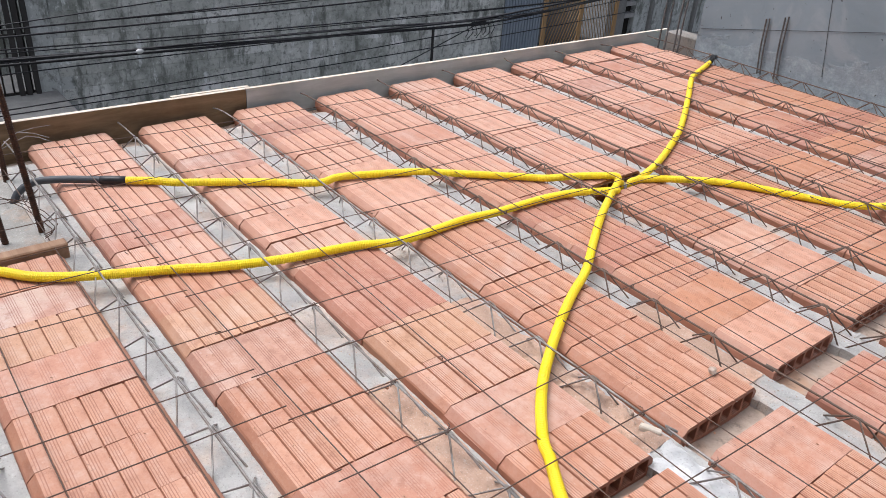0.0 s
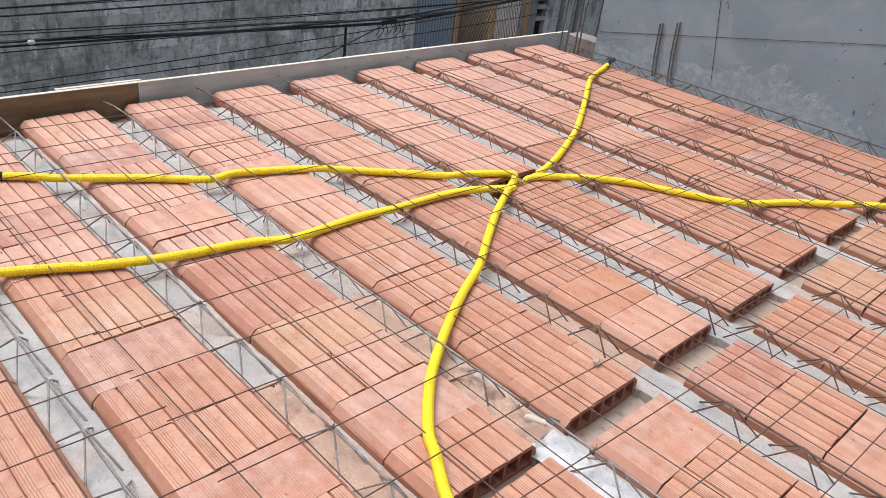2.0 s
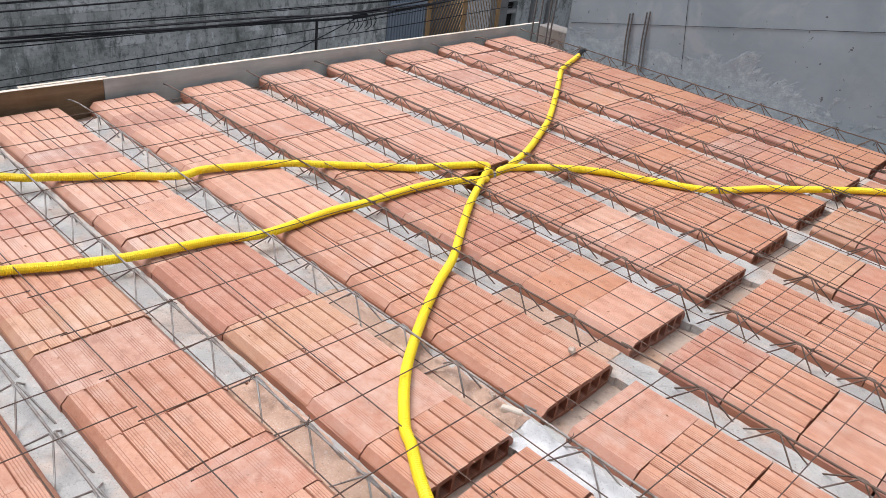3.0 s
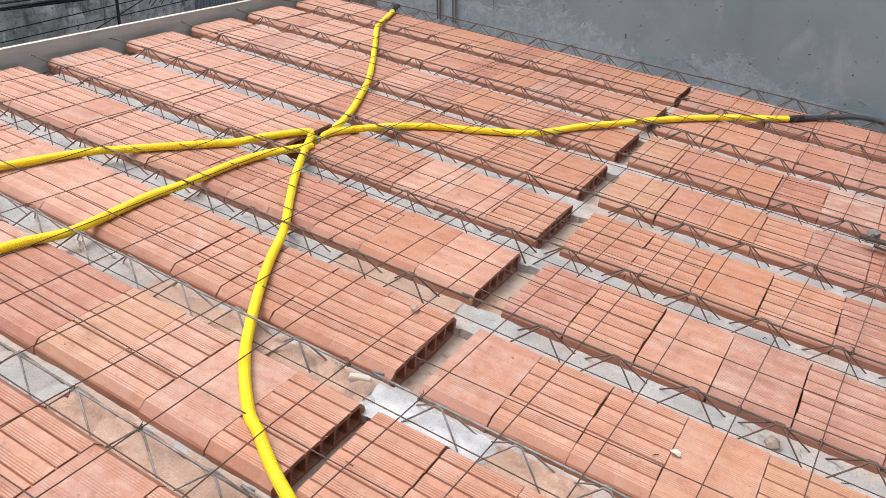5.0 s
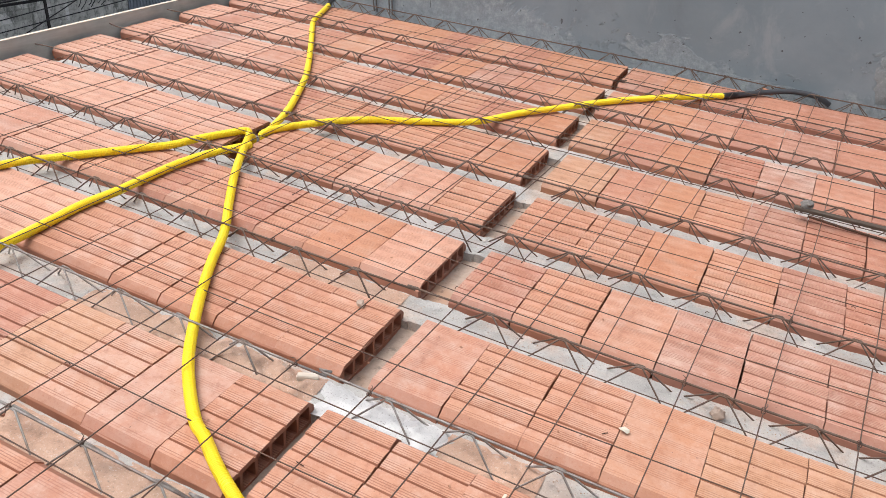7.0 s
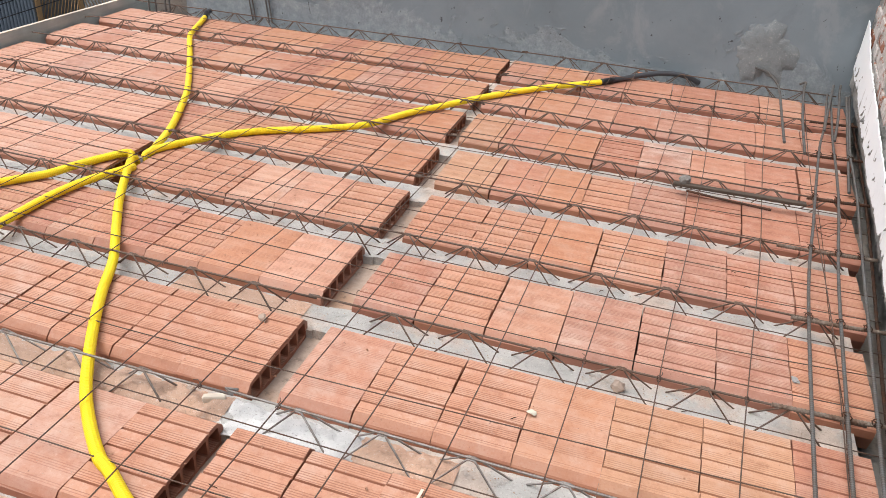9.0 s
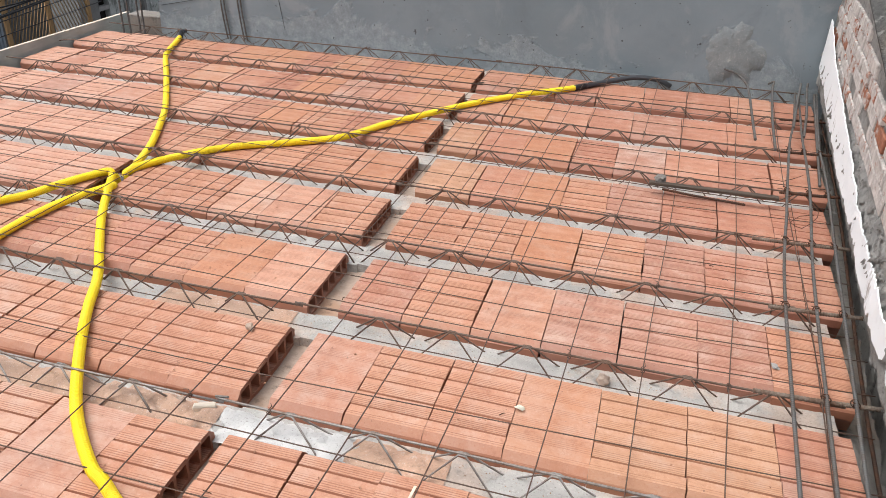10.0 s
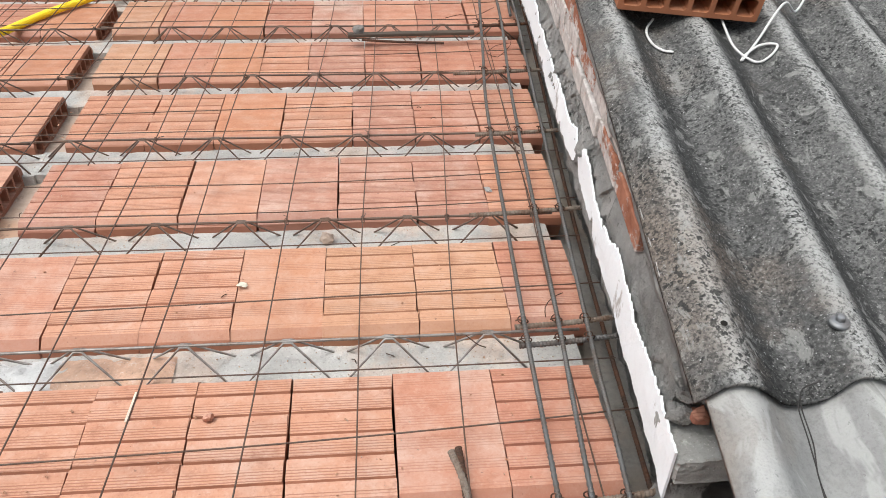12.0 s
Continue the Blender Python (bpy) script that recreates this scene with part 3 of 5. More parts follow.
# letters of a row: number of grooves, clay
KINDS = {
    "g": (5, M_CLAY), "f": (5, M_CLAY_PALE), "p": (5, M_CLAY_DEEP), "t": (5, M_CLAY_TAN), "w": (5, M_CLAY_ASHY),
    "s": (0, M_CLAY_SMOOTH), "o": (0, M_CLAY_OCHRE), "r": (0, M_CLAY_DEEP), "d": (0, M_CLAY_ASHY), "y": (0, M_CLAY_TAN), "e": (0, M_CLAY_PALE),
}


def variant(letter, end):
    """Block meshes shared by alike blocks, a few of each kind."""
    key = (letter, end, rnd.randrange(6))
    if key not in VARIANTS:
        grooves, mat = KINDS[letter]
        VARIANTS[key] = block_mesh("clay_block", BASE, grooves, mat, 3 * len(VARIANTS), (end == "a", end == "b"))
    return VARIANTS[key]


def lay_row(n, x0, x1, letters, *seams, end="", gap=None):
    """Blocks of row n from x0 to x1; the known seams are kept and the stretches between them shared out evenly."""
    y = PITCH * n - 0.142
    cuts = [x0]
    for stop in seams + (x1,):
        k = max(1, round((stop - cuts[-1]) / 0.194))
        a = cuts[-1]
        cuts += [a + (stop - a) * i / k + (rnd.uniform(-0.005, 0.005) if i < k else 0) for i in range(1, k + 1)]
    letters = letters.replace(" ", "")
    for i, (a, b) in enumerate(zip(cuts[:-1], cuts[1:])):
        pieces = [(a, gap[0]), (gap[1], b)] if gap and a < gap[1] and b > gap[0] else [(a, b)]
        for p, q in pieces:
            if q - p < 0.025:
                continue
            e = ""
            if (end == "b" and i == len(cuts) - 2) or (gap and abs(q - gap[0]) < 1e-6):
                e = "b"
            if end == "a" and i == 0:
                e = "a"
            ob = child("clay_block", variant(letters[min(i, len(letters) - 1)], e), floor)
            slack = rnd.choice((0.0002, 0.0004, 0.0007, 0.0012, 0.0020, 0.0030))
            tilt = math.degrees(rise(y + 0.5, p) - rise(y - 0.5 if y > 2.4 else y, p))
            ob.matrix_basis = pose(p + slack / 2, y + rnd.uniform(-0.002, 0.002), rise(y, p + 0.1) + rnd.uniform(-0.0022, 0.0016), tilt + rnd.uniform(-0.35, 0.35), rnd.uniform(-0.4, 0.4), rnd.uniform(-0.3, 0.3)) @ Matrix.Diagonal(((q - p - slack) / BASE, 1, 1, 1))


FRONT, PADDED = -2.325, -1.43


def last(n):
    """Where the blocks of row n stop beside the neighbour's wall."""
    return slanted(-0.02 + 0.004 * max(0, n), PITCH * n - 0.15)


# front span, row by row from the near side
lay_row(-4, PADDED, 0.18, "gsggsgggg", end="b")
lay_row(-3, PADDED, 0.18, "ggsggggsg", end="b")
lay_row(-2, PADDED, 0.17, "ggsggsgggg", -0.48, end="b")
lay_row(-1, PADDED, 0.17, "g d t s g g g s g", -1.103, -0.924, -0.732, -0.542, -0.362, end="b")
lay_row(0, FRONT, 0.175, "f f f f p f g  t d g g  s g", -0.943, -0.759, -0.569, -0.385, -0.201, end="b")
lay_row(1, FRONT, 0.156, "f f d f f  e f p p  t g s g", -2.10, -1.737, -1.544, -1.347, -0.589, -0.397, -0.227, -0.028, end="b")
lay_row(2, FRONT, 0.154, "f w f f e e  f g  g g g g g", -1.172, -0.786, -0.599, -0.235, -0.043, end="b")
lay_row(3, FRONT, 0.139, "f f f s f  f g  p g p g  o e", -1.975, -1.577, -1.386, -0.997, -0.266, -0.063, end="b")
lay_row(4, FRONT, 0.139, "f f e  e f f f g g g  e e g", -1.72, -0.435, -0.249, -0.058, end="b", gap=(-0.935, -0.845))
lay_row(5, FRONT, 0.110, "f f e f f f p g g g  g o", -0.315, end="b")
lay_row(6, FRONT, 0.096, "f f d f s g f p o g p o o", -0.32, end="b")
lay_row(7, FRONT, 0.085, "f s f e p o s p o d s o s", -0.33, end="b")
lay_row(8, FRONT, 0.085, "s f s g s o o r o r o o r", -0.32, end="b")
# back span
for n in (-4, -3, -2, -1, 0):
    lay_row(n, 0.22, last(n), "ggsggsg", end="a")
lay_row(1, 0.205, last(1), "g g g g g s p", 0.571, 0.756, 0.935, 1.126, 1.319, end="a")
lay_row(2, 0.232, last(2), "s g g o t t p", 0.417, 0.612, 0.796, 0.986, 1.189, 1.384, end="a")
lay_row(3, 0.232, last(3), "p g s d w w g", 0.417, 0.614, 0.809, 1.011, 1.213, end="a")
lay_row(4, 0.222, last(4), "g g o g w p p", 0.445, 0.641, 0.837, 1.046, 1.234, end="a")
lay_row(5, 0.188, last(5), "y s o g w p r p", 0.40, 0.733, 0.894, 1.088, end="a")
lay_row(6, 0.150, last(6), "y s o p d s r s", 0.50, 0.711, 0.888, 1.085, 1.294, end="a")
lay_row(7, 0.125, last(7), "s o s r d r s r", 0.339, 0.923, 1.142, end="a")
lay_row(8, 0.110, last(8), "r o r s r r s r", 0.723, 0.951, 1.161, end="a")

# ---------------------------------------------------------------- lattice joists
CHORD = 0.031


def joist(j, x0, x1, shift, phase, tip=0.0):
    y = PITCH * j + 0.0595 + shift
    ob = empty("lattice_joist", "precast joist with pale concrete foot and steel lattice girder", "joist", "lattice joists of the deck", at=(0, 0, 0))
    # concrete foot, uneven on top
    xs = np.arange(x0, x1 + 0.02, 0.02)
    verts, faces = [], []
    rows = (-0.056, -0.026, 0.0, 0.032, 0.0665)
    for x in xs:
        for v in rows:
            verts.append((x, y + v, rise(y, x) - 0.040 + 0.005 * noise.noise((x * 11, (y + v) * 11, 1)) + 0.003 * noise.noise((x * 45, (y + v) * 45, 3))))
    m = len(rows)
    for i in range(len(xs) - 1):
        for k in range(m - 1):
            faces.append((i * m + k, (i + 1) * m + k, (i + 1) * m + k + 1, i * m + k + 1))
    o = len(verts)
    for x in xs:
        verts += [(x, y + rows[0], rise(y, x) - 0.10), (x, y + rows[-1], rise(y, x) - 0.10)]
    for i in range(len(xs) - 1):
        a = o + 2 * i
        faces += [(i * m, a, a + 2, (i + 1) * m), (i * m + m - 1, (i + 1) * m + m - 1, a + 3, a + 1), (a, a + 1, a + 3, a + 2)]
    faces += [(0, 1, 2, 3, 4, o + 1, o), ((len(xs) - 1) * m + 4, (len(xs) - 1) * m + 3, (len(xs) - 1) * m + 2, (len(xs) - 1) * m + 1, (len(xs) - 1) * m, o + 2 * len(xs) - 2, o + 2 * len(xs) - 1)]
    child("concrete_foot", mesh_from("concrete_foot", verts, faces, M_JOIST, False), ob)
    bend = rnd.uniform(-0.004, 0.004)
    metal = M_STEEL if j < 2 else M_BROWNWIRE

    def zc(x):
        return rise(y, x) + CHORD

    mid = (x0 + x1) / 2
    chord = spline([(x0 - tip, y + bend * 5, zc(x0) - 0.003 + 2 * bend), (x0 - 0.02, y + bend, zc(x0)), (x0 + 0.3, y, zc(x0 + 0.3) + 0.002), (mid, y + bend, zc(mid) - 0.001), (x1, y, zc(x1))], 0.15)
    child("top_chord", tube("top_chord", chord, 0.0032, metal, 7), ob)
    for s in (-1, 1):
        x = x0 + phase
        lat = []
        while x < x1 - 0.05:
            lat += [(x - 0.1, y + s * 0.048, zc(x) - 0.086), (x - 0.008, y + s * 0.005, zc(x) + 0.001), (x + 0.008, y + s * 0.005, zc(x) + 0.001)]
            x += 0.2
        lat.append((x - 0.1, y + s * 0.048, zc(x) - 0.086))
        child("lattice_wire", mesh_from("lattice_wire", *sweep(lat, 0.0026, 6), metal, True), ob)


for j in range(-4, 9):
    joist(j, -1.5 if j < -1 else -2.23, 0.16, 0.0, 0.1 + 0.05 * (j % 3), 0.11)
    joist(j, 0.163, slanted(-0.035, PITCH * j), 0.006, 0.1 + 0.06 * (j % 3))

# ---------------------------------------------------------------- mesh bars over the deck


def bar(pts, r=0.0016, mat=None, name="mesh_bar", label="thin brown steel distribution bar over the blocks", group="distribution bars", category="steel bar", sides=6):
    return tagged(new(name, tube(name, spline(pts, 0.12), r, mat or M_WIRE, sides)), label, category, group)


TOPZ = CHORD + 0.0065
CROSSING = []
CROSS = ((-2.136, 0.037), (-1.935, 0.032), (-1.725, 0.031), (-1.539, 0.027), (-1.339, 0.025), (-1.142, 0.045), (-0.929, 0.044), (-0.733, 0.031), (-0.528, 0.035), (-0.349, 0.041),
         (-0.139, 0.031), (0.072, 0.022), (0.266, 0.026), (0.460, 0.030), (0.647, 0.033), (0.850, 0.050), (1.048, 0.036), (1.237, 0.050), (1.459, 0.030))
for k, (x, lean) in enumerate(CROSS, -14):
    pts = [(x + lean * y + 0.006 * math.sin(3 * y + k), y, rise(y, x) + TOPZ + 0.003 * math.sin(5 * y + 2 * k)) for y in np.arange(-0.22 if k < -3 else -1.4, 3.42, 0.2)]
    bar(pts)
    CROSSING.append((x, lean, k))
    if k < -3:
        d = rnd.uniform(0.015, 0.05)
        bar([(x - d + lean * y, y, TOPZ + 0.004 * math.sin(4 * y + k)) for y in np.arange(-1.4, rnd.uniform(-0.14, 0.0), 0.2)])
# lapped sheet in the middle of the deck
for k, x in enumerate((-0.865, -0.671, -0.474, -0.292, -0.087, 0.132, 0.318, 0.532), -8):
    bar([(x + 0.035 * y, y, rise(y, x) + TOPZ + 0.004 + 0.003 * math.sin(4 * y + k)) for y in np.arange(1.15 + rnd.uniform(-0.1, 0.1), 3.4, 0.2)])
# tie wire twisted round chord and bar here and there
for j in range(-1, 9):
    for x, lean, k in CROSSING:
        if rnd.random() < 0.26:
            y = PITCH * j + 0.0595
            cx = x + lean * y + 0.006 * math.sin(3 * y + k)
            if k >= 5 or (j < 0 and k < -3) or cx < -2.1:
                continue
            z = rise(y, cx) + CHORD + 0.003
            a = rnd.uniform(0, 3.1)
            loop = [(cx + 0.0045 * math.cos(q * 0.9 + a), y + 0.006 * math.sin(q * 0.3 + a), z + 0.0055 * math.sin(q * 0.9 + a)) for q in range(15)]
            t = rnd.uniform(0, 6.3)
            loop += [(cx + 0.012 * math.cos(t), y + 0.012 * math.sin(t), z + 0.006), (cx + 0.026 * math.cos(t + 0.3), y + 0.026 * math.sin(t + 0.3), z + 0.002)]
            bar(loop, 0.0011, M_WIRE, "tie_twist", "dark tie wire twisted round bar and chord", "tie twists", "tie wire", 4)
# bars along the joists
ALONG = ((-0.66, 0.042, 5.69), (-0.18, 0.024, 0.91), (0.235, 0.045, 4.8), (0.62, 0.017, 4.91), (0.97, 0.026, 2.85), (1.1, 0.044, 2.36), (1.37, 0.034, 0.46), (1.515, 0.019, 5.36), (1.78, 0.012, 1.02),
         (1.93, 0.029, 3.46), (2.06, 0.024, 0.04), (2.24, 0.023, 0.12), (2.4, 0.049, 0.27), (2.62, 0.037, 1.64), (2.78, 0.03, 1.57), (2.95, 0.031, 5.74), (3.12, 0.011, 3.36), (3.28, 0.045, 4.65))
for y, bend, ph in ALONG:
    x0 = -2.2 + rnd.uniform(0, 0.1)
    pts = [(x, y + 0.012 * math.sin(1.3 * x + ph) + bend * max(0, x - 0.7) ** 2, rise(y, x) + TOPZ - 0.008 + 0.004 * math.sin(3 * x + ph)) for x in np.linspace(x0, 1.56 + 0.06 * y, 16)]
    bar(pts)

# bars that lie low along the block edges
for j, d in ((-1, 0.004), (0, 0.006), (1, 0.007), (2, 0.006), (3, 0.002)):
    y = PITCH * j + d
    ph = rnd.uniform(0, 6)
    bar([(x, y + 0.004 * math.sin(1.1 * x + ph), 0.004 + 0.002 * math.sin(3 * x + ph)) for x in np.linspace(-2.15, 1.55 + 0.06 * y, 16)])

# ---------------------------------------------------------------- rebar of the side beam


def ribbed(pts, r, mat, label, group, name="rebar"):
    p = spline(pts, 0.0036)
    rad = np.where(np.arange(len(p)) % 2 == 0, r * 1.03, r * 0.80)
    return tagged(new(name, mesh_from(name, *sweep(p, rad, 10), mat, False)), label, "rebar", group)


LONG = (((-1.3, 1.318), (0.09, 1.379), (0.52, 1.397), (1.43, 1.450), (1.95, 1.503), (2.28, 1.536), (2.66, 1.578), (2.95, 1.622), (3.42, 1.675)),
        ((-1.3, 1.335), (0.09, 1.433), (0.51, 1.467), (1.50, 1.538), (2.08, 1.594), (2.43, 1.619), (2.76, 1.638), (3.42, 1.690)),
        ((-1.3, 1.385), (0.08, 1.493), (0.47, 1.523), (1.70, 1.625), (2.20, 1.667), (2.46, 1.684), (2.69, 1.698), (3.42, 1.775)))


def long_bar_x(run, y):
    return float(np.interp(y, [p[0] for p in run], [p[1] for p in run]))


for c, run in enumerate(LONG):
    ribbed([(x, y, rise(y) + 0.052 + 0.004 * math.sin(3 * y + c)) for y, x in run], 0.0050, M_REBAR, "long grey ribbed rebar tied over the deck edge", "side beam bars")
for a, z in ((1.556, -0.04), (1.594, -0.02)):
    pts = [(a + 0.076 * y + 0.008 * math.sin(2.3 * y + 30 * a), y, rise(y) + z + 0.006 * math.sin(2 * y + 50 * a)) for y in np.arange(-1.2, 3.4, 0.3)]
    ribbed(pts, 0.0052, M_RUST, "dark ribbed rebar sunk in the gap beside the wall", "side beam lower bars")
for y, x0, x1, m in ((0.45, 1.38, 1.60, M_REBAR), (0.505, 1.38, 1.61, M_CEMBAR), (0.915, 1.335, 1.64, M_CEMBAR), (1.325, 1.40, 1.67, M_CEMBAR), (1.75, 1.38, 1.68, M_CEMBAR), (2.17, 1.50, 1.72, M_RUST), (2.60, 1.54, 1.75, M_RUST), (3.02, 1.57, 1.77, M_RUST), (0.08, 1.34, 1.58, M_CEMBAR)):
    ribbed([(x0, y - 0.006, rise(y) + 0.036), ((x0 + x1) / 2, y, rise(y) + 0.037), (x1, y + 0.012, rise(y) + 0.038)], 0.0062, m, "short cement-crusted rebar tied under the long bars", "short cross bars")
# tie wire wound round the crossings
for y in (0.08, 0.45, 0.505, 0.915, 1.325, 1.75, 2.17, 2.60):
    for run in LONG:
        if rnd.random() < 0.8:
            cx, turns = long_bar_x(run, y), []
            for q in range(0, 26):
                w = q * 0.75
                turns.append((cx + 0.0060 * math.cos(w) + 0.004 * math.sin(0.3 * w), y + 0.006 * math.sin(0.5 * w + y), rise(y) + 0.0475 + 0.0076 * math.sin(w)))
            turns += [(cx - 0.012, y - 0.012, rise(y) + 0.062), (cx - 0.02, y - 0.02, rise(y) + 0.066)]
            bar(turns, 0.0014, M_RUST, "tie_knot", "dark tie wire wound round crossing rebars", "tie knots", "tie wire", 5)
for pts in ([(1.433, 2.60, 0.08), (1.439, 2.95, 0.08), (1.444, 3.30, 0.085), (1.43, 3.42, 0.095), (1.39, 3.48, 0.115), (1.325, 3.495, 0.13)],
            [(1.507, 2.52, 0.075), (1.528, 2.96, 0.08), (1.56, 3.37, 0.085), (1.575, 3.49, 0.09), (1.55, 3.5, 0.075)],
            [(1.641, 2.74, 0.07), (1.682, 3.03, 0.08), (1.724, 3.40, 0.085), (1.735, 3.49, 0.10)],
            [(1.61, 2.85, 0.07), (1.66, 3.2, 0.08), (1.70, 3.47, 0.10)],
            [(1.66, 2.3, 0.03), (1.715, 2.9, 0.05), (1.76, 3.4, 0.07)]):
    ribbed(pts, 0.0058, M_REBAR, "bent grey rebar reaching out from the wall corner", "hooked bars")

# ---------------------------------------------------------------- yellow conduit
def conduit(pts, label, black=None):
    """Corrugated hose; black: points of a smooth pipe joined to its end."""
    ob = empty("conduit_hose", label, "hose", "yellow conduit hoses")
    p = spline(pts, 0.0014)
    r = np.where(np.arange(len(p)) % 4 == 3, 0.0130, 0.0145)
    cut = 48
    child("corrugated_hose", mesh_from("corrugated_hose", *sweep(p[cut:], r[cut:], 12), M_YELLOW, False), ob)
    child("bent_end", mesh_from("bent_end", *sweep(p[:cut + 1], r[:cut + 1], 12), M_YELLOW, False), ob, "bent hose end entering the sunken box")
    if black:
        child("black_pipe", tube("black_pipe", spline(black, 0.03), 0.0135, M_BLACK, 10), ob, "smooth black pipe end")
        a, b = Vector(pts[-1]), Vector(black[1])
        d = (b - a).normalized()
        child("tape_joint", tube("tape_joint", [a - d * 0.012, a + d * 0.01, a + d * 0.05, a + d * 0.075], [0.0158, 0.0165, 0.0162, 0.0152], M_TAPE, 10), ob, "wound black tape")


H = 0.0155


def on_deck(*xy):
    return [(x, y, rise(y, x) + H) for x, y in xy]


conduit([(-0.895, 1.525, -0.07), (-0.896, 1.526, -0.02), (-0.905, 1.53, 0.004), (-0.922, 1.535, 0.017)] + on_deck((-0.97, 1.465), (-1.015, 1.37), (-1.05, 1.275), (-1.115, 1.19), (-1.17, 1.115), (-1.277, 0.97), (-1.352, 0.862), (-1.431, 0.66), (-1.456, 0.57), (-1.452, 0.48), (-1.56, 0.305), (-1.662, 0.12), (-1.70, 0.05), (-1.753, -0.015), (-1.807, -0.103)),
        "yellow corrugated conduit joined with tape to a black pipe", black=[(-1.807, -0.103, H), (-1.845, -0.172, 0.018), (-1.907, -0.28, 0.02), (-1.945, -0.365, 0.012), (-1.95, -0.42, -0.02), (-1.94, -0.44, -0.055)])
conduit([(-0.872, 1.49, -0.07), (-0.858, 1.47, -0.01)] + on_deck((-0.835, 1.42), (-0.897, 1.28), (-0.922, 1.145), (-0.926, 0.99), (-0.928, 0.90), (-0.942, 0.77), (-0.934, 0.61), (-0.934, 0.48), (-0.977, 0.365), (-1.0, 0.25), (-1.018, 0.147), (-1.04, 0.062), (-1.09, -0.08), (-1.125, -0.152), (-1.172, -0.265), (-1.229, -0.40), (-1.298, -0.518), (-1.374, -0.59), (-1.55, -0.78)),
        "yellow corrugated conduit snaking under the mesh bars")
conduit([(-0.885, 1.535, -0.07), (-0.884, 1.53, -0.015), (-0.878, 1.508, 0.014)] + on_deck((-0.855, 1.455), (-0.72, 1.228), (-0.60, 1.055), (-0.478, 0.885), (-0.402, 0.745), (-0.325, 0.618), (-0.238, 0.49), (-0.158, 0.384), (-0.08, 0.302), (0.0, 0.232), (0.042, 0.21), (0.112, 0.164), (0.178, 0.127), (0.34, 0.045), (0.55, -0.07)),
        "yellow corrugated conduit running across the blocks in a curve")
conduit([(-0.872, 1.56, -0.07), (-0.872, 1.562, -0.02), (-0.868, 1.575, 0.008)] + on_deck((-0.828, 1.655), (-0.712, 1.825), (-0.61, 1.922), (-0.53, 1.975), (-0.42, 2.04), (-0.242, 2.172), (-0.122, 2.38), (-0.02, 2.52), (0.072, 2.652), (0.20, 2.815), (0.37, 2.995), (0.505, 3.11), (0.61, 3.205)),
        "yellow corrugated conduit ending in a black pipe at the wall", black=[(0.61, 3.205, rise(3.16) + H), (0.70, 3.31, rise(3.26) + H), (0.80, 3.40, rise(3.35) + 0.022), (0.90, 3.455, rise(3.4) + 0.03), (1.01, 3.485, rise(3.4) + 0.02), (1.075, 3.495, rise(3.4) - 0.01)])
conduit([(-0.89, 1.57, -0.07), (-0.88, 1.575, -0.01)] + on_deck((-0.862, 1.61), (-0.938, 1.83), (-1.08, 2.13), (-1.154, 2.262), (-1.288, 2.475), (-1.436, 2.70), (-1.603, 2.95), (-1.658, 3.06), (-1.718, 3.22), (-1.772, 3.36)),
        "yellow corrugated conduit climbing to the corner of the grey wall", black=[(-1.772, 3.36, rise(3.34, -1.7) + H), (-1.795, 3.41, 0.03), (-1.81, 3.475, 0.03)])
box = empty("junction_box", "dark sunken junction box with grey connectors between the blocks", "junction box")
# black plate below the blocks paints the dark of the open hole
part("box_shell", box_bm(-0.947, -0.85, 1.405, 1.70, -0.16, -0.15), M_DARK, box)
for x, y in ((-0.885, 1.54),):
    child("connector", tube("connector", [(x, y, -0.09), (x, y, -0.03), (x, y, 0.0)], [0.018, 0.018, 0.0165], M_GREYPVC, 10), box, "grey plastic connector")

# ---------------------------------------------------------------- formwork board at the street edge
def falling(bm):
    """The board's top edge drops a little towards the grey wall."""
    for v in bm.verts:
        if v.co.z > 0:
            v.co.z -= 0.010 * v.co.y
    return bm


board = empty("formwork_board", "upright plywood formwork board, part brown and part grey, at the edge", "formwork board")
for nm, y0, y1, mat, lb in (("brown_panel", -2.04, 0.634, M_PLY_BROWN, "dark stained plywood"), ("grey_panel", 0.637, 3.70, M_PLY_GREY, "weathered grey plywood")):
    p = part(nm, falling(box_bm(-2.372, -2.352, y0, y1, -0.30, 0.086)), mat, board, lb)
    part("sawn_edge", falling(box_bm(-2.3725, -2.3515, y0, y1, 0.0865, 0.0885)), M_PLY_EDGE, p, "pale sawn top edge")
part("batten", falling(box_bm(-2.390, -2.373, 0.30, 0.66, 0.07, 0.0915)), M_PLY_EDGE, board, "pale batten behind the board")

# ---------------------------------------------------------------- grey wall behind the deck
gw = tagged(new("wall_north", mesh_from("wall_north", [(-2.0, 3.515, -3.9), (2.3, 3.515, -3.9), (2.3, 3.515, 2.4), (-2.0, 3.515, 2.4), (-2.0, 3.75, -3.9), (2.3, 3.75, -3.9), (2.3, 3.75, 2.4), (-2.0, 3.75, 2.4)],
            [(0, 1, 2, 3), (5, 4, 7, 6), (4, 0, 3, 7), (1, 5, 6, 2), (3, 2, 6, 7)], M_RENDER)), "tall wall in smooth grey cement render with rough patches", "wall", kind="structure")
for (xa, za), (xb, zb) in (((-1.98, 0.159), (0.2, 0.625)), ((-1.296, 0.9), (-1.157, 0.085))):
    tagged(new("marking_line", tube("marking_line", [(xa, 3.512, za), ((xa + xb) / 2, 3.511, (za + zb) / 2), (xb, 3.512, zb)], 0.0013, M_CABLE, 6)), "thin dark string line stretched over the grey wall", "string line")
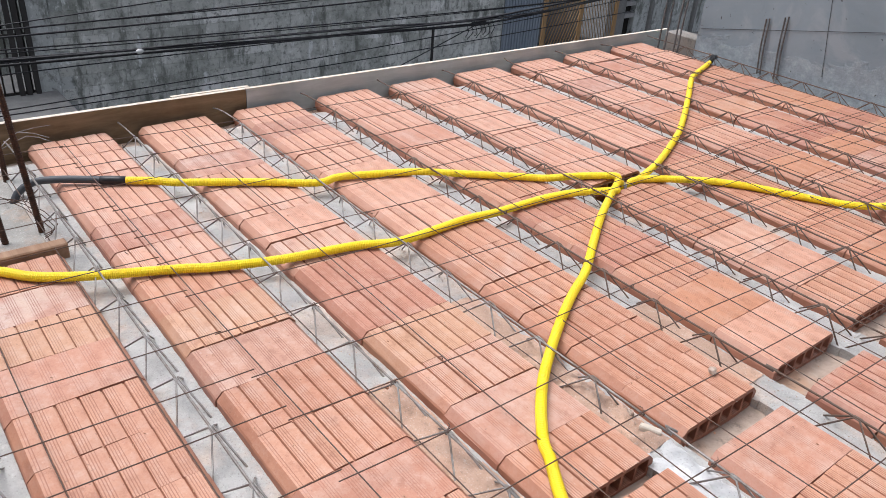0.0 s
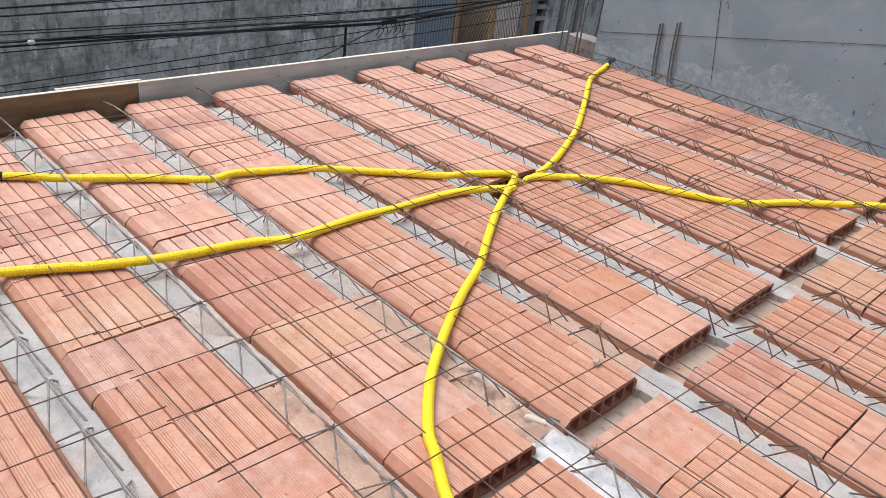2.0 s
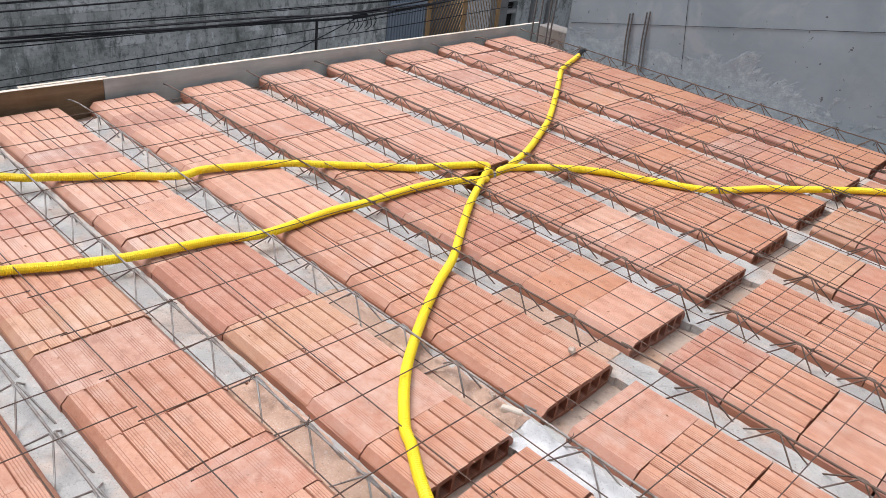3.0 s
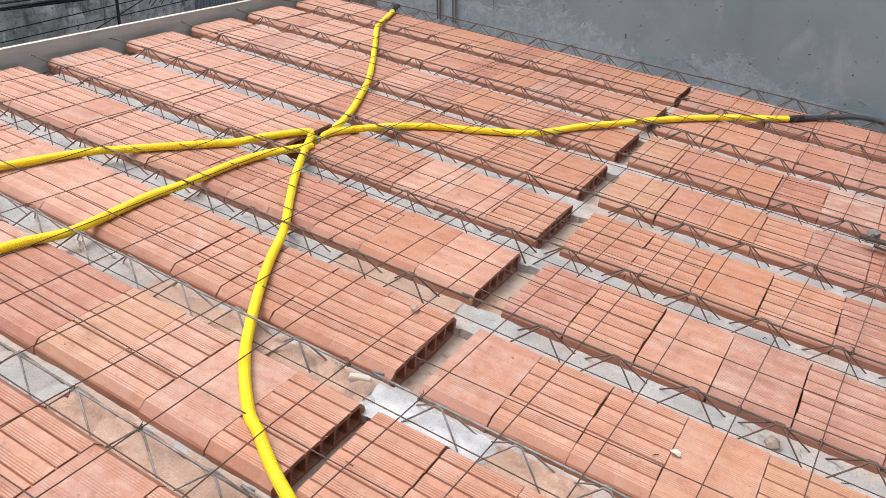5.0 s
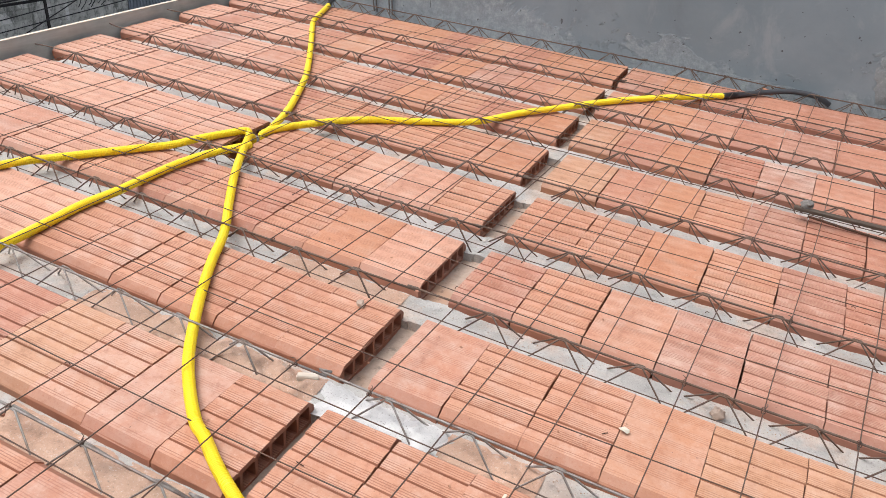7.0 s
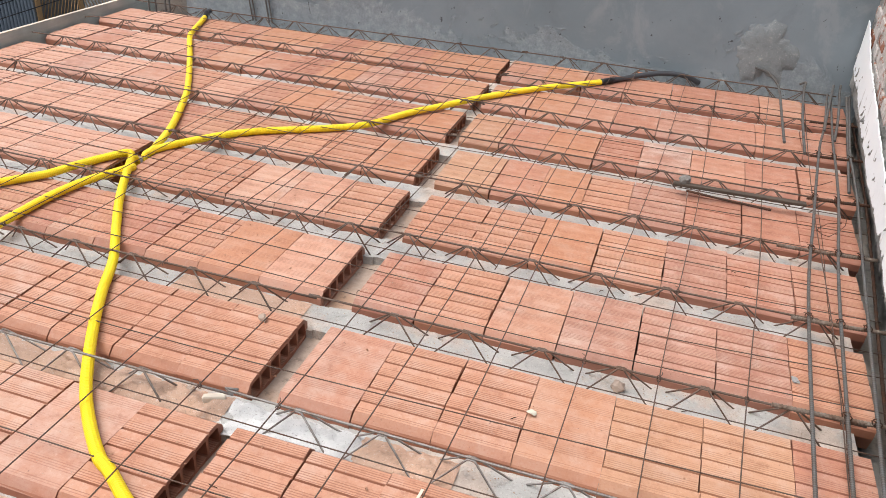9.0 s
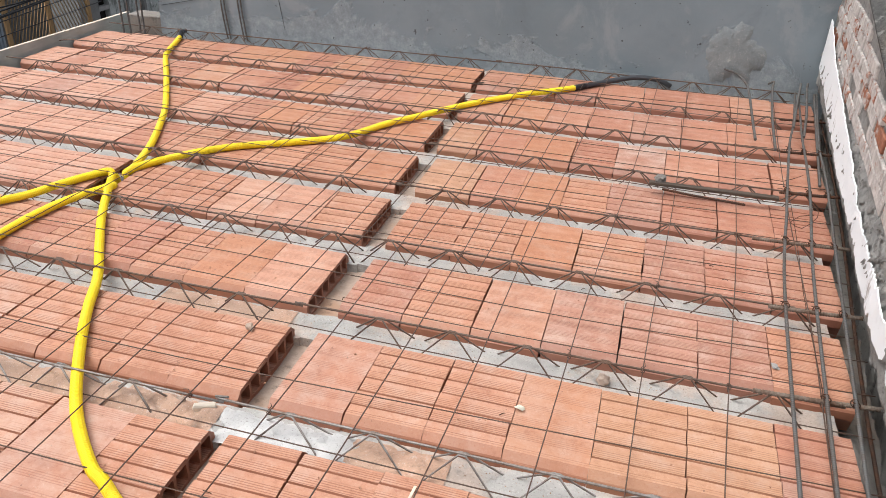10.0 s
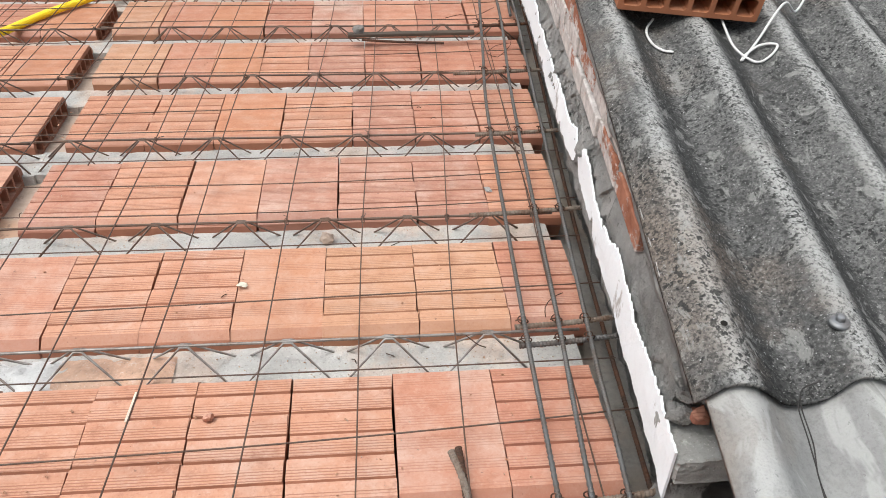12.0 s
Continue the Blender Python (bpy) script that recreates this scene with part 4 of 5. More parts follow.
for x, h in ((-1.535, 0.312), (-1.515, 0.319), (-1.425, 0.345), (-1.405, 0.354)):
    ribbed([(x + 0.0, 3.50, 0.0), (x - 0.02, 3.50, h / 2), (x - 0.03, 3.502, h)], 0.005, M_REBAR, "upright ribbed starter bar in front of the grey wall", "wall starter bars", "starter_bar")
for x, h in ((-2.22, 0.42), (-2.17, 0.5), (-2.07, 0.42), (-2.10, 0.5)):
    ribbed([(x, 3.44, -0.02), (x, 3.44, h / 2), (x + 0.01, 3.44, h)], 0.006, M_REBAR, "upright cement-stained starter bar at the slab corner", "corner starter bars", "starter_bar")
thing_box("corner_block", (-2.27, -2.03, 3.56, 3.70, -0.2, 0.07), M_DIRTY, "rough concrete corner stub beside the grey wall", "concrete stub", "structure")

# ---------------------------------------------------------------- column bars near the street corner
for x, y, h, lean in ((-1.667, -0.413, 0.62, -0.05), (-1.647, -0.526, 0.55, -0.04), (-2.13, -0.42, 0.3, 0.0)):
    ribbed([(x, y, -0.06), (x, y + 0.45 * lean, h * 0.4), (x + 0.01, y + lean, h)], 0.0105, M_RUST, "thick rusty column bar rising from the slab", "column bars", "column_bar")
for i in range(3):
    z = -0.036 + 0.007 * i
    bar([(-2.05 + 0.05 * i, -0.50, z), (-1.85, -0.43 + 0.01 * i, z + 0.01), (-1.66, -0.385 + 0.01 * i, z), (-1.60, -0.42, z + 0.004)], 0.0015, M_RUST, "tie_wire", "bent rusty tie wire round the column bars", "column tie wires", "tie wire")
for p, q in (((-2.24, -0.335, 0.09), (-2.25, -0.215, 0.095)), ((-2.29, -0.325, 0.072), (-2.19, -0.24, 0.07)), ((-2.24, -0.305, 0.07), (-2.15, -0.243, 0.068))):
    bar([(-2.13, -0.432, 0.07), p, q], 0.0016, M_STEEL, "tie_wire", "pale wire end sticking out from the column bars", "column tie wires", "tie wire")
st = part("strip", box_bm(-1.495, -1.452, -0.62, -0.385, -0.05, 0.012, 0.004), M_WOOD, None)
st.name = "wooden_strip"
tagged(st, "short brown wooden strip closing a block row", "wooden strip")

# ---------------------------------------------------------------- neighbour's wall and roof
def roof_z(x, y):
    """The corrugated sheet's upper face, x from its own slanted line."""
    return 0.348 + 0.140 * (y - 0.05) + 0.0245 * math.cos(2 * math.pi * (x - 1.575) / 0.184)


wall_e = empty("wall_neighbour", "old neighbour wall with flaking white plaster, lumpy mortar and worn bricks", "wall", kind="structure")


def brick_top(y):
    return min(roof_z(1.54, y) - 0.02, 0.475 + 0.13 * max(0.0, y - 1.5))


def mortar_face():
    """The lumpy core: recessed foot, plaster band, small ledge, then straight up behind the bricks."""
    prof = [(0.10, -0.30), (0.095, 0.0), (0.07, 0.07), (0.008, 0.11), (0.006, 0.20), (0.012, 0.255), (0.018, 0.285), (0.022, 0.295)]
    ys = np.arange(0.10, 3.53, 0.0065)
    verts, faces = [], []
    k = 74
    for y in ys:
        top = roof_z(1.54, y) - 0.035
        line = np.array(prof + [(0.024, max(0.30, (0.30 + top) / 2)), (0.026, max(0.31, top)), (0.16, max(0.32, top) - 0.03)])
        run = np.concatenate([[0], np.cumsum(np.linalg.norm(np.diff(line, axis=0), axis=1))])
        at = np.concatenate([[0], np.linspace(run[2], run[-1], k - 1)])
        for d, z in zip(np.interp(at, run, line[:, 0]), np.interp(at, run, line[:, 1])):
            amp = 0.006 if 0.10 < z < 0.20 else 0.012 if y < 0.62 else 0.022 if z < 0.29 else (0.004 if z < brick_top(y) + 0.02 else 0.016)
            q = Vector((d * 8, y * 8, z * 9))
            off = amp * (0.7 * noise.noise(q * 1.3) + 0.8 * noise.noise(q * 3.1) + 0.8 * (0.35 - 1.4 * abs(noise.noise(q * 5.5))) + 0.5 * (0.3 - abs(noise.noise(q * 11))) + 0.25 * noise.noise(q * 19))
            verts.append((slanted(d + off * 0.8, y), y + 0.3 * off, z + 0.8 * off))
    for i in range(len(ys) - 1):
        for j in range(k - 1):
            faces.append((i * k + j, i * k + j + 1, (i + 1) * k + j + 1, (i + 1) * k + j))
    o = len(verts)
    verts += [(slanted(0.30, 0), 0.10, 0.30), (slanted(0.30, 0), 0.10, -0.3)]
    faces.append(tuple(list(range(k))[::-1] + [o + 1, o])[::-1])
    return mesh_from("mortar_core", verts, faces, M_MORTAR, True)


child("mortar_core", mortar_face(), wall_e, "crumbly dark grey mortar")


def plaster_strip():
    """A flaking coat with torn upper and lower rims."""
    ys = np.arange(0.024, 3.5, 0.004)
    verts, faces, k = [], [], 7
    for y in ys:
        tear = max(0.0, noise.noise((y * 31, 5, 0)) - 0.15) * 0.035
        rip = max(0.0, noise.noise((y * 23, 15, 4)) - 0.1) * 0.045
        j = noise.noise((y * 5, 3, 0)) * 0.022 + noise.noise((y * 14, 7, 0)) * 0.010 + noise.noise((y * 70, 9, 0)) * 0.003
        jb = noise.noise((y * 4, 13, 0)) * 0.022 + noise.noise((y * 17, 17, 0)) * 0.010 + noise.noise((y * 60, 2, 0)) * 0.003
        if y < 0.5:
            tear, rip = 0.35 * tear, 0.35 * rip
        gap = 0.05 * max(0.0, 1 - abs(y - 0.90) / 0.05)
        zt = np.interp(y, (0.0, 0.09, 0.18, 0.29, 0.37, 0.48, 0.60, 0.68, 0.83, 1.02, 1.24, 1.62, 2.03, 3.0, 3.5), (0.220, 0.222, 0.228, 0.222, 0.236, 0.248, 0.214, 0.216, 0.256, 0.226, 0.230, 0.228, 0.272, 0.345, 0.43)) + 0.4 * j - tear - gap
        zb = np.interp(y, (0.0, 0.08, 0.15, 0.23, 0.33, 0.46, 0.60, 0.70, 0.83, 0.98, 1.28, 1.74, 2.2, 3.5), (0.112, 0.112, 0.118, 0.128, 0.134, 0.142, 0.138, 0.158, 0.163, 0.155, 0.14, 0.15, 0.14, 0.19)) + 0.6 * jb + rip + 0.5 * gap
        zt += 0.009 * noise.noise((y * 120, 21, 0)) + 0.007 * noise.noise((y * 55, 27, 0)) - 0.008 * abs(noise.noise((y * 36, 31, 2))) + 0.009 * noise.noise((y * 11, 41, 3))
        zt = max(zt, zb + 0.012)
        for q in range(k):
            s = (q - 1) / (k - 3)
            z = zb + (zt - zb) * min(1.0, max(0.0, s))
            d = 0.0035 if q in (0, k - 1) else -0.0005 + 0.0022 * noise.noise((y * 14, z * 14, 1)) + 0.0012 * noise.noise((y * 40, z * 40, 4))
            verts.append((slanted(d, y), y, z))
    for i in range(len(ys) - 1):
        for q in range(k - 1):
            faces.append((i * k + q, i * k + q + 1, (i + 1) * k + q + 1, (i + 1) * k + q))
    faces.append(tuple(range(k))[::-1])
    return mesh_from("plaster_band", verts, faces, M_WHITE)


child("plaster_band", plaster_strip(), wall_e, "ragged band of white plaster")

brick_bm = box_bm(0, 0.095, -0.102, 0.102, -0.0235, 0.0235, 0.003, 0.0015, 1)
brick_me = bpy.data.meshes.new("brick")
brick_bm.to_mesh(brick_me)
brick_bm.free()
brick_me.materials.append(M_BRICK)
for c in range(8):
    z = 0.318 + 0.0525 * c
    y = 0.50 + 0.105 * (c % 2)
    while y < 3.4:
        if z + 0.022 < brick_top(y) and rnd.random() < 0.95:
            b = child("brick", brick_me, wall_e)
            b.matrix_basis = pose(slanted(0.016 + rnd.uniform(-0.004, 0.004), y), y, z + rnd.uniform(-0.002, 0.002), rnd.uniform(-0.6, 0.6), 0, -4.9 + rnd.uniform(-0.8, 0.8))
        y += 0.212

roof = empty("roof_neighbour", "old corrugated fibre cement roof sloping beside the deck", "roof", kind="structure")


def sheet(name, y0, y1, drop, mat, label, x0, x1=4.4):
    us, ys = np.arange(x0, x1, 0.184 / 16), np.linspace(y0, y1, max(2, int((y1 - y0) / 0.08)))
    verts, faces, k = [], [], len(us)
    for lay in (0.0, -0.007):
        for y in ys:
            for u in us:
                w = 0.002 * noise.noise((u * 3, y * 2, 4)) + 0.003 * noise.noise((u * 30, (y0 if y == ys[0] else 5), 4)) * (y == ys[0])
                verts.append((u + 0.072 * y, y + (0.006 * noise.noise((u * 25, 2, 9)) if y == ys[0] else 0), roof_z(u, y) - drop + lay + w))
    m = k * len(ys)
    for i in range(len(ys) - 1):
        for j in range(k - 1):
            a = i * k + j
            faces.append((a, a + 1, a + k + 1, a + k))
            faces.append((m + a, m + a + k, m + a + k + 1, m + a + 1))
    for j in range(k - 1):
        faces.append((j, m + j, m + j + 1, j + 1))
    for i in range(len(ys) - 1):
        faces.append((i * k, (i + 1) * k, m + (i + 1) * k, m + i * k))
    return child(name, mesh_from(name, verts, faces, mat, True), roof, label)


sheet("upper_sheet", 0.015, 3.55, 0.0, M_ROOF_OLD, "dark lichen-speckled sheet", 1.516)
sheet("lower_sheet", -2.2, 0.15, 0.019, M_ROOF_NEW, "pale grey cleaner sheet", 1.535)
# mortar flashing that closes the sheet against the wall
fl = []
ff = []
ys = np.arange(0.06, 3.5, 0.03)
for y in ys:
    for u, dz in ((0.018, -0.04), (0.004, -0.026), (0.003, -0.014), (0.012, -0.011), (0.038, -0.016)):
        q = Vector((u * 40, y * 14, 3))
        fl.append((slanted(u + 0.008 * noise.noise(q), y), y, roof_z(1.51 + u, y) + dz + 0.008 * noise.noise(q * 2.3) - (0.004 if u > 0.03 else 0)))
for i in range(len(ys) - 1):
    for j in range(4):
        ff.append((i * 5 + j, i * 5 + j + 1, i * 5 + j + 6, i * 5 + j + 5))
child("mortar_flashing", mesh_from("mortar_flashing", fl, ff, M_MORTAR, True), wall_e, "smeared grey mortar fillet")


def lump(name, at, size, mat, label, category, seed, parent=None, group=""):
    """An irregular stone or broken piece resting at a point."""
    bm = bmesh.new()
    bmesh.ops.create_icosphere(bm, subdivisions=2, radius=1.0)
    for v in bm.verts:
        d = v.co.normalized()
        k = 0.75 + 0.35 * noise.noise(d * 1.6 + Vector((seed, 0, 0))) + 0.15 * noise.noise(d * 4 + Vector((0, seed, 0)))
        v.co = Vector((round(d.x * k * 2.2) / 2.2 * 0.35 + d.x * k * 0.65, d.y * k, round(d.z * k * 2) / 2 * 0.4 + d.z * k * 0.6))
    bmesh.ops.transform(bm, verts=bm.verts, matrix=Matrix.LocRotScale(at, Euler((0, 0, seed)), size))
    ob = part(name, bm, mat, parent)
    return ob if parent else tagged(ob, label, category, group)


# broken end of the wall below the sheet
for i, (dx, y, z, s, m) in enumerate(((0.022, 0.085, 0.232, 0.024, M_MORTAR), (0.045, 0.072, 0.238, 0.019, M_CLAY_DEEP), (0.072, 0.088, 0.228, 0.022, M_MORTAR), (0.03, 0.095, 0.268, 0.025, M_MORTAR), (0.060, 0.095, 0.262, 0.021, M_STONE), (0.085, 0.085, 0.255, 0.018, M_CLAY_DEEP), (0.018, 0.10, 0.30, 0.026, M_MORTAR), (0.05, 0.10, 0.295, 0.024, M_MORTAR), (0.10, 0.09, 0.285, 0.024, M_MORTAR)  )):
    lump("rubble", (slanted(dx, y), y, z), (s, s * 1.2, s * 0.8), m, "", "", i + 1.3, wall_e)
part("broken_core", box_bm(slanted(0.022, 0), slanted(0.075, 0), 0.034, 0.10, -0.25, 0.16, 0.003, 0.012, 14), M_MORTAR, wall_e, "rough broken masonry under the shelf")
part("block_shelf", box_bm(slanted(0.008, 0), slanted(0.24, 0), 0.018, 0.115, 0.150, 0.205, 0.003, 0.004, 20), M_SHELF, wall_e, "broken concrete block end")

bead = [(slanted(0.003 + 0.003 * noise.noise((y * 30, 1, 1)), y), y, roof_z(1.516, y) + 0.002 + 0.002 * noise.noise((y * 40, 4, 2))) for y in np.arange(0.10, 0.62, 0.012)]
child("lime_bead", tube("lime_bead", bead, [max(0.0003, 0.0007 + 0.0022 * noise.noise((p[1] * 55, 8, 3))) for p in bead], M_SHELF, 6), wall_e, "crumbling whitish line of mortar along the sheet edge")

# plain walls of the neighbour's house under its roof
for nm, x0, x1, y0, y1 in (("wall_neighbour_side", 1.63, 1.75, -2.2, 0.06), ("wall_neighbour_south", 1.75, 4.3, -2.2, -2.05), ("wall_neighbour_east", 4.15, 4.3, -2.05, 3.5), ("wall_neighbour_north", 2.3, 4.3, 3.5, 3.62)):
    tops = [0.348 + 0.140 * (y - 0.05) - 0.075 for y in (y0, y1)]
    vv = [(x, y, z) for z in (-3.9, None) for x, y in ((x0, y0), (x1, y0), (x1, y1), (x0, y1)) for z in [tops[0 if y == y0 else 1] if z is None else z]]
    tagged(new(nm, mesh_from(nm, vv, [(3, 2, 1, 0), (4, 5, 6, 7), (0, 1, 5, 4), (1, 2, 6, 5), (2, 3, 7, 6), (3, 0, 4, 7)], M_FACADE)), "plain cement wall under the corrugated roof", "wall", kind="structure")

# broken clay blocks lying on the roof


def hollow_block(name, length, width, height, cells, mat):
    """A square-edged hollow block with open bores along x; its upper face at z = 0."""
    def ring(x, y0, y1, z0, z1, c):
        return [(x, y0 + c, z0), (x, y1 - c, z0), (x, y1, z0 + c), (x, y1, z1 - c), (x, y1 - c, z1), (x, y0 + c, z1), (x, y0, z1 - c), (x, y0, z0 + c)]
    verts, faces = [], []
    half = width / 2
    for x in (0.0, length):
        verts += ring(x, -half, half, -height, 0.0, 0.004)
    for q in range(8):
        faces.append((q, (q + 1) % 8, 8 + (q + 1) % 8, 8 + q))
    wall = 0.011
    cell = (width - wall) / cells
    for i in range(cells):
        y0 = -half + wall + cell * i
        y1 = y0 + cell - wall
        a = len(verts)
        for x in (0.0, length):
            verts += ring(x, y0, y1, -height + wall, -wall, 0.005)
        for q in range(8):
            faces.append((a + q, a + 8 + q, a + 8 + (q + 1) % 8, a + (q + 1) % 8))
    bm = bmesh.new()
    vs = [bm.verts.new(v) for v in verts]
    for f in faces:
        bm.faces.new([vs[k] for k in f])
    # end faces: strips over, under and between the bores
    for e in (0, 8):
        low, high = [], []
        for i in range(cells):
            a = 16 * (i + 1) + e
            low += [vs[a + 0], vs[a + 1]]
            high += [vs[a + 5], vs[a + 4]]
            if i:
                p = 16 * i + e
                bm.faces.new([vs[p + 1], vs[p + 2], vs[p + 3], vs[p + 4], vs[a + 5], vs[a + 6], vs[a + 7], vs[a + 0]])
        bm.faces.new([vs[e + 0], vs[e + 1]] + low[::-1])
        bm.faces.new([vs[e + 5]] + high + [vs[e + 4]])
        f, l = 16 + e, 16 * cells + e
        bm.faces.new([vs[e + 0], vs[f + 0], vs[f + 7], vs[f + 6], vs[f + 5], vs[e + 5], vs[e + 6], vs[e + 7]])
        bm.faces.new([vs[e + 1], vs[e + 2], vs[e + 3], vs[e + 4], vs[l + 4], vs[l + 3], vs[l + 2], vs[l + 1]])
    bmesh.ops.recalc_face_normals(bm, faces=bm.faces[:])
    me = bpy.data.meshes.new(name)
    bm.to_mesh(me)
    bm.free()
    me.materials.append(mat)
    return me


loose = hollow_block("loose_clay_block", 0.25, 0.318, 0.062, 6, M_CLAY_ORANGE)
for x, y, z, rx, rz in ((1.811, 0.97, 0.566, 4.5, 85), (1.852, 1.31, 0.621, 2, 90)):
    ob = tagged(new("loose_clay_block", loose), "loose orange hollow clay block lying on the corrugated roof", "clay block", "loose blocks on the roof")
    ob.matrix_basis = pose(x, y, z, rx, -7.5, rz)
fr = part("f", box_bm(-0.12, 0.14, -0.10, 0.10, -0.012, 0.014, 0.004, 0.006, 5), M_CLAY_ORANGE, None)
fr.name = "block_fragment"
fr.matrix_basis = pose(1.862, 1.45, 0.664, 3, -9, 50)
tagged(fr, "broken slab of orange clay block resting on another", "clay fragment")

# cables on the roof


def roof_line(name, pts, r, mat, label, category):
    p = [(x, y, roof_z(x - 0.072 * y, y) + r + h) for x, y, h in pts]
    return tagged(new(name, tube(name, spline(p, 0.005), r, mat, 8)), label, category)


roof_line("white_cable", [(1.752, 1.03, 0.014), (1.730, 1.0, 0.010), (1.722, 0.97, 0.006), (1.728, 0.938, 0.004), (1.742, 0.912, 0.004), (1.758, 0.892, 0.003)], 0.0028, M_WHITECABLE, "short white cable end curled on the roof sheet", "cable")
roof_line("white_cable", [(1.90, 1.03, 0.03), (1.893, 0.96, 0.02), (1.90, 0.90, 0.01), (1.93, 0.855, 0.004), (1.955, 0.848, 0.004), (1.972, 0.865, 0.006), (1.95, 0.893, 0.01), (1.915, 0.882, 0.008), (1.905, 0.868, 0.004), (1.95, 0.91, 0.012), (2.02, 0.97, 0.03), (2.10, 1.05, 0.02), (2.17, 1.115, 0.03), (2.25, 1.11, 0.03)], 0.0028, M_WHITECABLE, "white cable with a loose knot on the roof sheet", "cable")
roof_line("binding_wire", [(1.67, 0.02, 0.006), (1.655, 0.0, 0.01), (1.652, -0.04, 0.004), (1.645, -0.08, 0.003), (1.638, -0.11, 0.003), (1.632, -0.15, 0.003), (1.642, -0.2, 0.003)], 0.0010, M_IRON, "twisted dark binding wire over the sheet edge", "wire")
roof_line("binding_wire", [(1.70, 0.035, 0.004), (1.675, 0.03, 0.008), (1.66, 0.0, 0.01), (1.656, -0.05, 0.004), (1.64, -0.10, 0.003), (1.636, -0.16, 0.003)], 0.0010, M_IRON, "twisted dark binding wire over the sheet edge", "wire")
roof_line("black_strap", [(1.672, 1.66, 0.002), (1.70, 1.72, 0.008), (1.735, 1.745, 0.008), (1.765, 1.73, 0.008), (1.79, 1.68, 0.006)], 0.0034, M_CABLE, "black rubber strap bent over the roof edge", "strap")
pf = part("p", box_bm(-0.022, 0.022, -0.016, 0.016, -0.014, 0.012, 0.003, 0.006, 3), M_CLAY_DEEP, wall_e, "red brick fragment stuck in the mortar")
pf.name = "brick_fragment"
pf.matrix_basis = pose(1.675, 1.73, 0.485, 10, 20, 30)
hx, hy = 1.584, 0.113
hz = roof_z(hx - 0.072 * hy, hy)
# black disc set on the sheet for the dark inside of the hole
child("drill_hole", tube("drill_hole", [(hx, hy, hz - 0.01), (hx, hy, hz + 0.0012)], [0.0045, 0.0052], M_DARK, 9), roof, "small ragged drill hole drawn as a black disc")
screw = empty("roof_screw", "zinc roof screw with a broad washer on the sheet", "screw", at=(0, 0, 0))
sx, sy = 1.752, 0.108
sz = roof_z(sx - 0.072 * sy, sy)
child("washer", tube("washer", [(sx, sy, sz - 0.002), (sx, sy, sz + 0.003), (sx, sy, sz + 0.005)], [0.0155, 0.0148, 0.009], M_ZINC, 18), screw)
child("hex_head", tube("hex_head", [(sx, sy, sz + 0.004), (sx, sy, sz + 0.012), (sx, sy, sz + 0.0135)], [0.007, 0.007, 0.005], M_ZINC, 6), screw)

# ---------------------------------------------------------------- small things on the deck
lump("stone", (0.985, 0.918, -0.026), (0.024, 0.02, 0.018), M_BEAM, "sandy lump of rubble on the joist beside the lattice", "stone", 1.1, group="stray stones")
lump("stone", (0.055, 0.80, 0.010), (0.020, 0.015, 0.012), M_BEAM, "small brownish stone lying on a clay block", "stone", 2.4, group="stray stones")
lump("stone", (0.79, 0.325, 0.008), (0.013, 0.011, 0.010), M_CLAY_SMOOTH, "small orange chip of clay on a block", "stone", 3.7, group="stray stones")
lump("stone", (1.405, 1.075, 0.004), (0.018, 0.012, 0.005), M_STONE, "flat grey mortar flake on a clay block", "stone", 5.2, group="stray stones")
lump("stone", (0.02, 0.52, -0.029), (0.02, 0.014, 0.016), M_BEAM, "dusty stone on the sandy joist", "stone", 6.3, group="stray stones")
chip = part("c", box_bm(-0.026, 0.026, -0.010, 0.010, -0.010, 0.010, 0.003, 0.002, 2), M_PLY_EDGE, None)
chip.name = "wood_chip"
chip.matrix_basis = pose(0.09, 0.51, -0.022, 0, 4, 30)
tagged(chip, "short pale wooden offcut on the sandy joist", "wood chip")
lf = bmesh.new()
for a in range(7):
    lf.verts.new((0.012 * math.cos(a * 0.9) * (1 + 0.3 * (a % 2)), 0.008 * math.sin(a * 0.9), 0.003 + 0.003 * (a % 3)))
lf.faces.new(lf.verts[:])
bmesh.ops.solidify(lf, geom=lf.faces[:], thickness=0.0008)
leaf = part("l", lf, M_LEAF, None)
leaf.name = "dry_leaf"
leaf.location = (0.807, 0.705, 0.002)
tagged(leaf, "small pale dry leaf lying on a block", "leaf")
lath = part("s", box_bm(-0.23, 0.23, -0.012, 0.012, -0.006, 0.006, 0.002), M_GREYWOOD, None)
lath.name = "wooden_lath"
lath.matrix_basis = pose(1.26, 2.075, rise(2.1) + 0.045, 0, 0, 2)
tagged(lath, "cement-stained wooden lath lying across the mesh bars", "lath")
lump("mortar_clump", (1.068, 2.085, rise(2.1) + 0.058), (0.030, 0.028, 0.022), M_DIRTY, "grey clump of hardened mortar on the lath", "mortar clump", 7.7)
pl = part("s", box_bm(-0.003, 0.003, -0.036, 0.036, -0.001, 0.001), M_PLY_EDGE, None)
pl.name = "wood_splinter"
pl.matrix_basis = pose(0.645, 0.365, 0.003, 0, 0, -3)
tagged(pl, "pale wood splinter lying on a clay block", "splinter")
ribbed([(1.235, 0.22, 0.012), (1.238, 0.12, 0.012), (1.24, 0.0, 0.012)], 0.007, M_RUST, "short rusty bar lying on the blocks", "loose bars")
ribbed([(1.222, 0.215, 0.010), (1.236, 0.15, 0.014), (1.25, 0.0, 0.02)], 0.007, M_CEMBAR, "short rusty bar lying on the blocks", "loose bars")
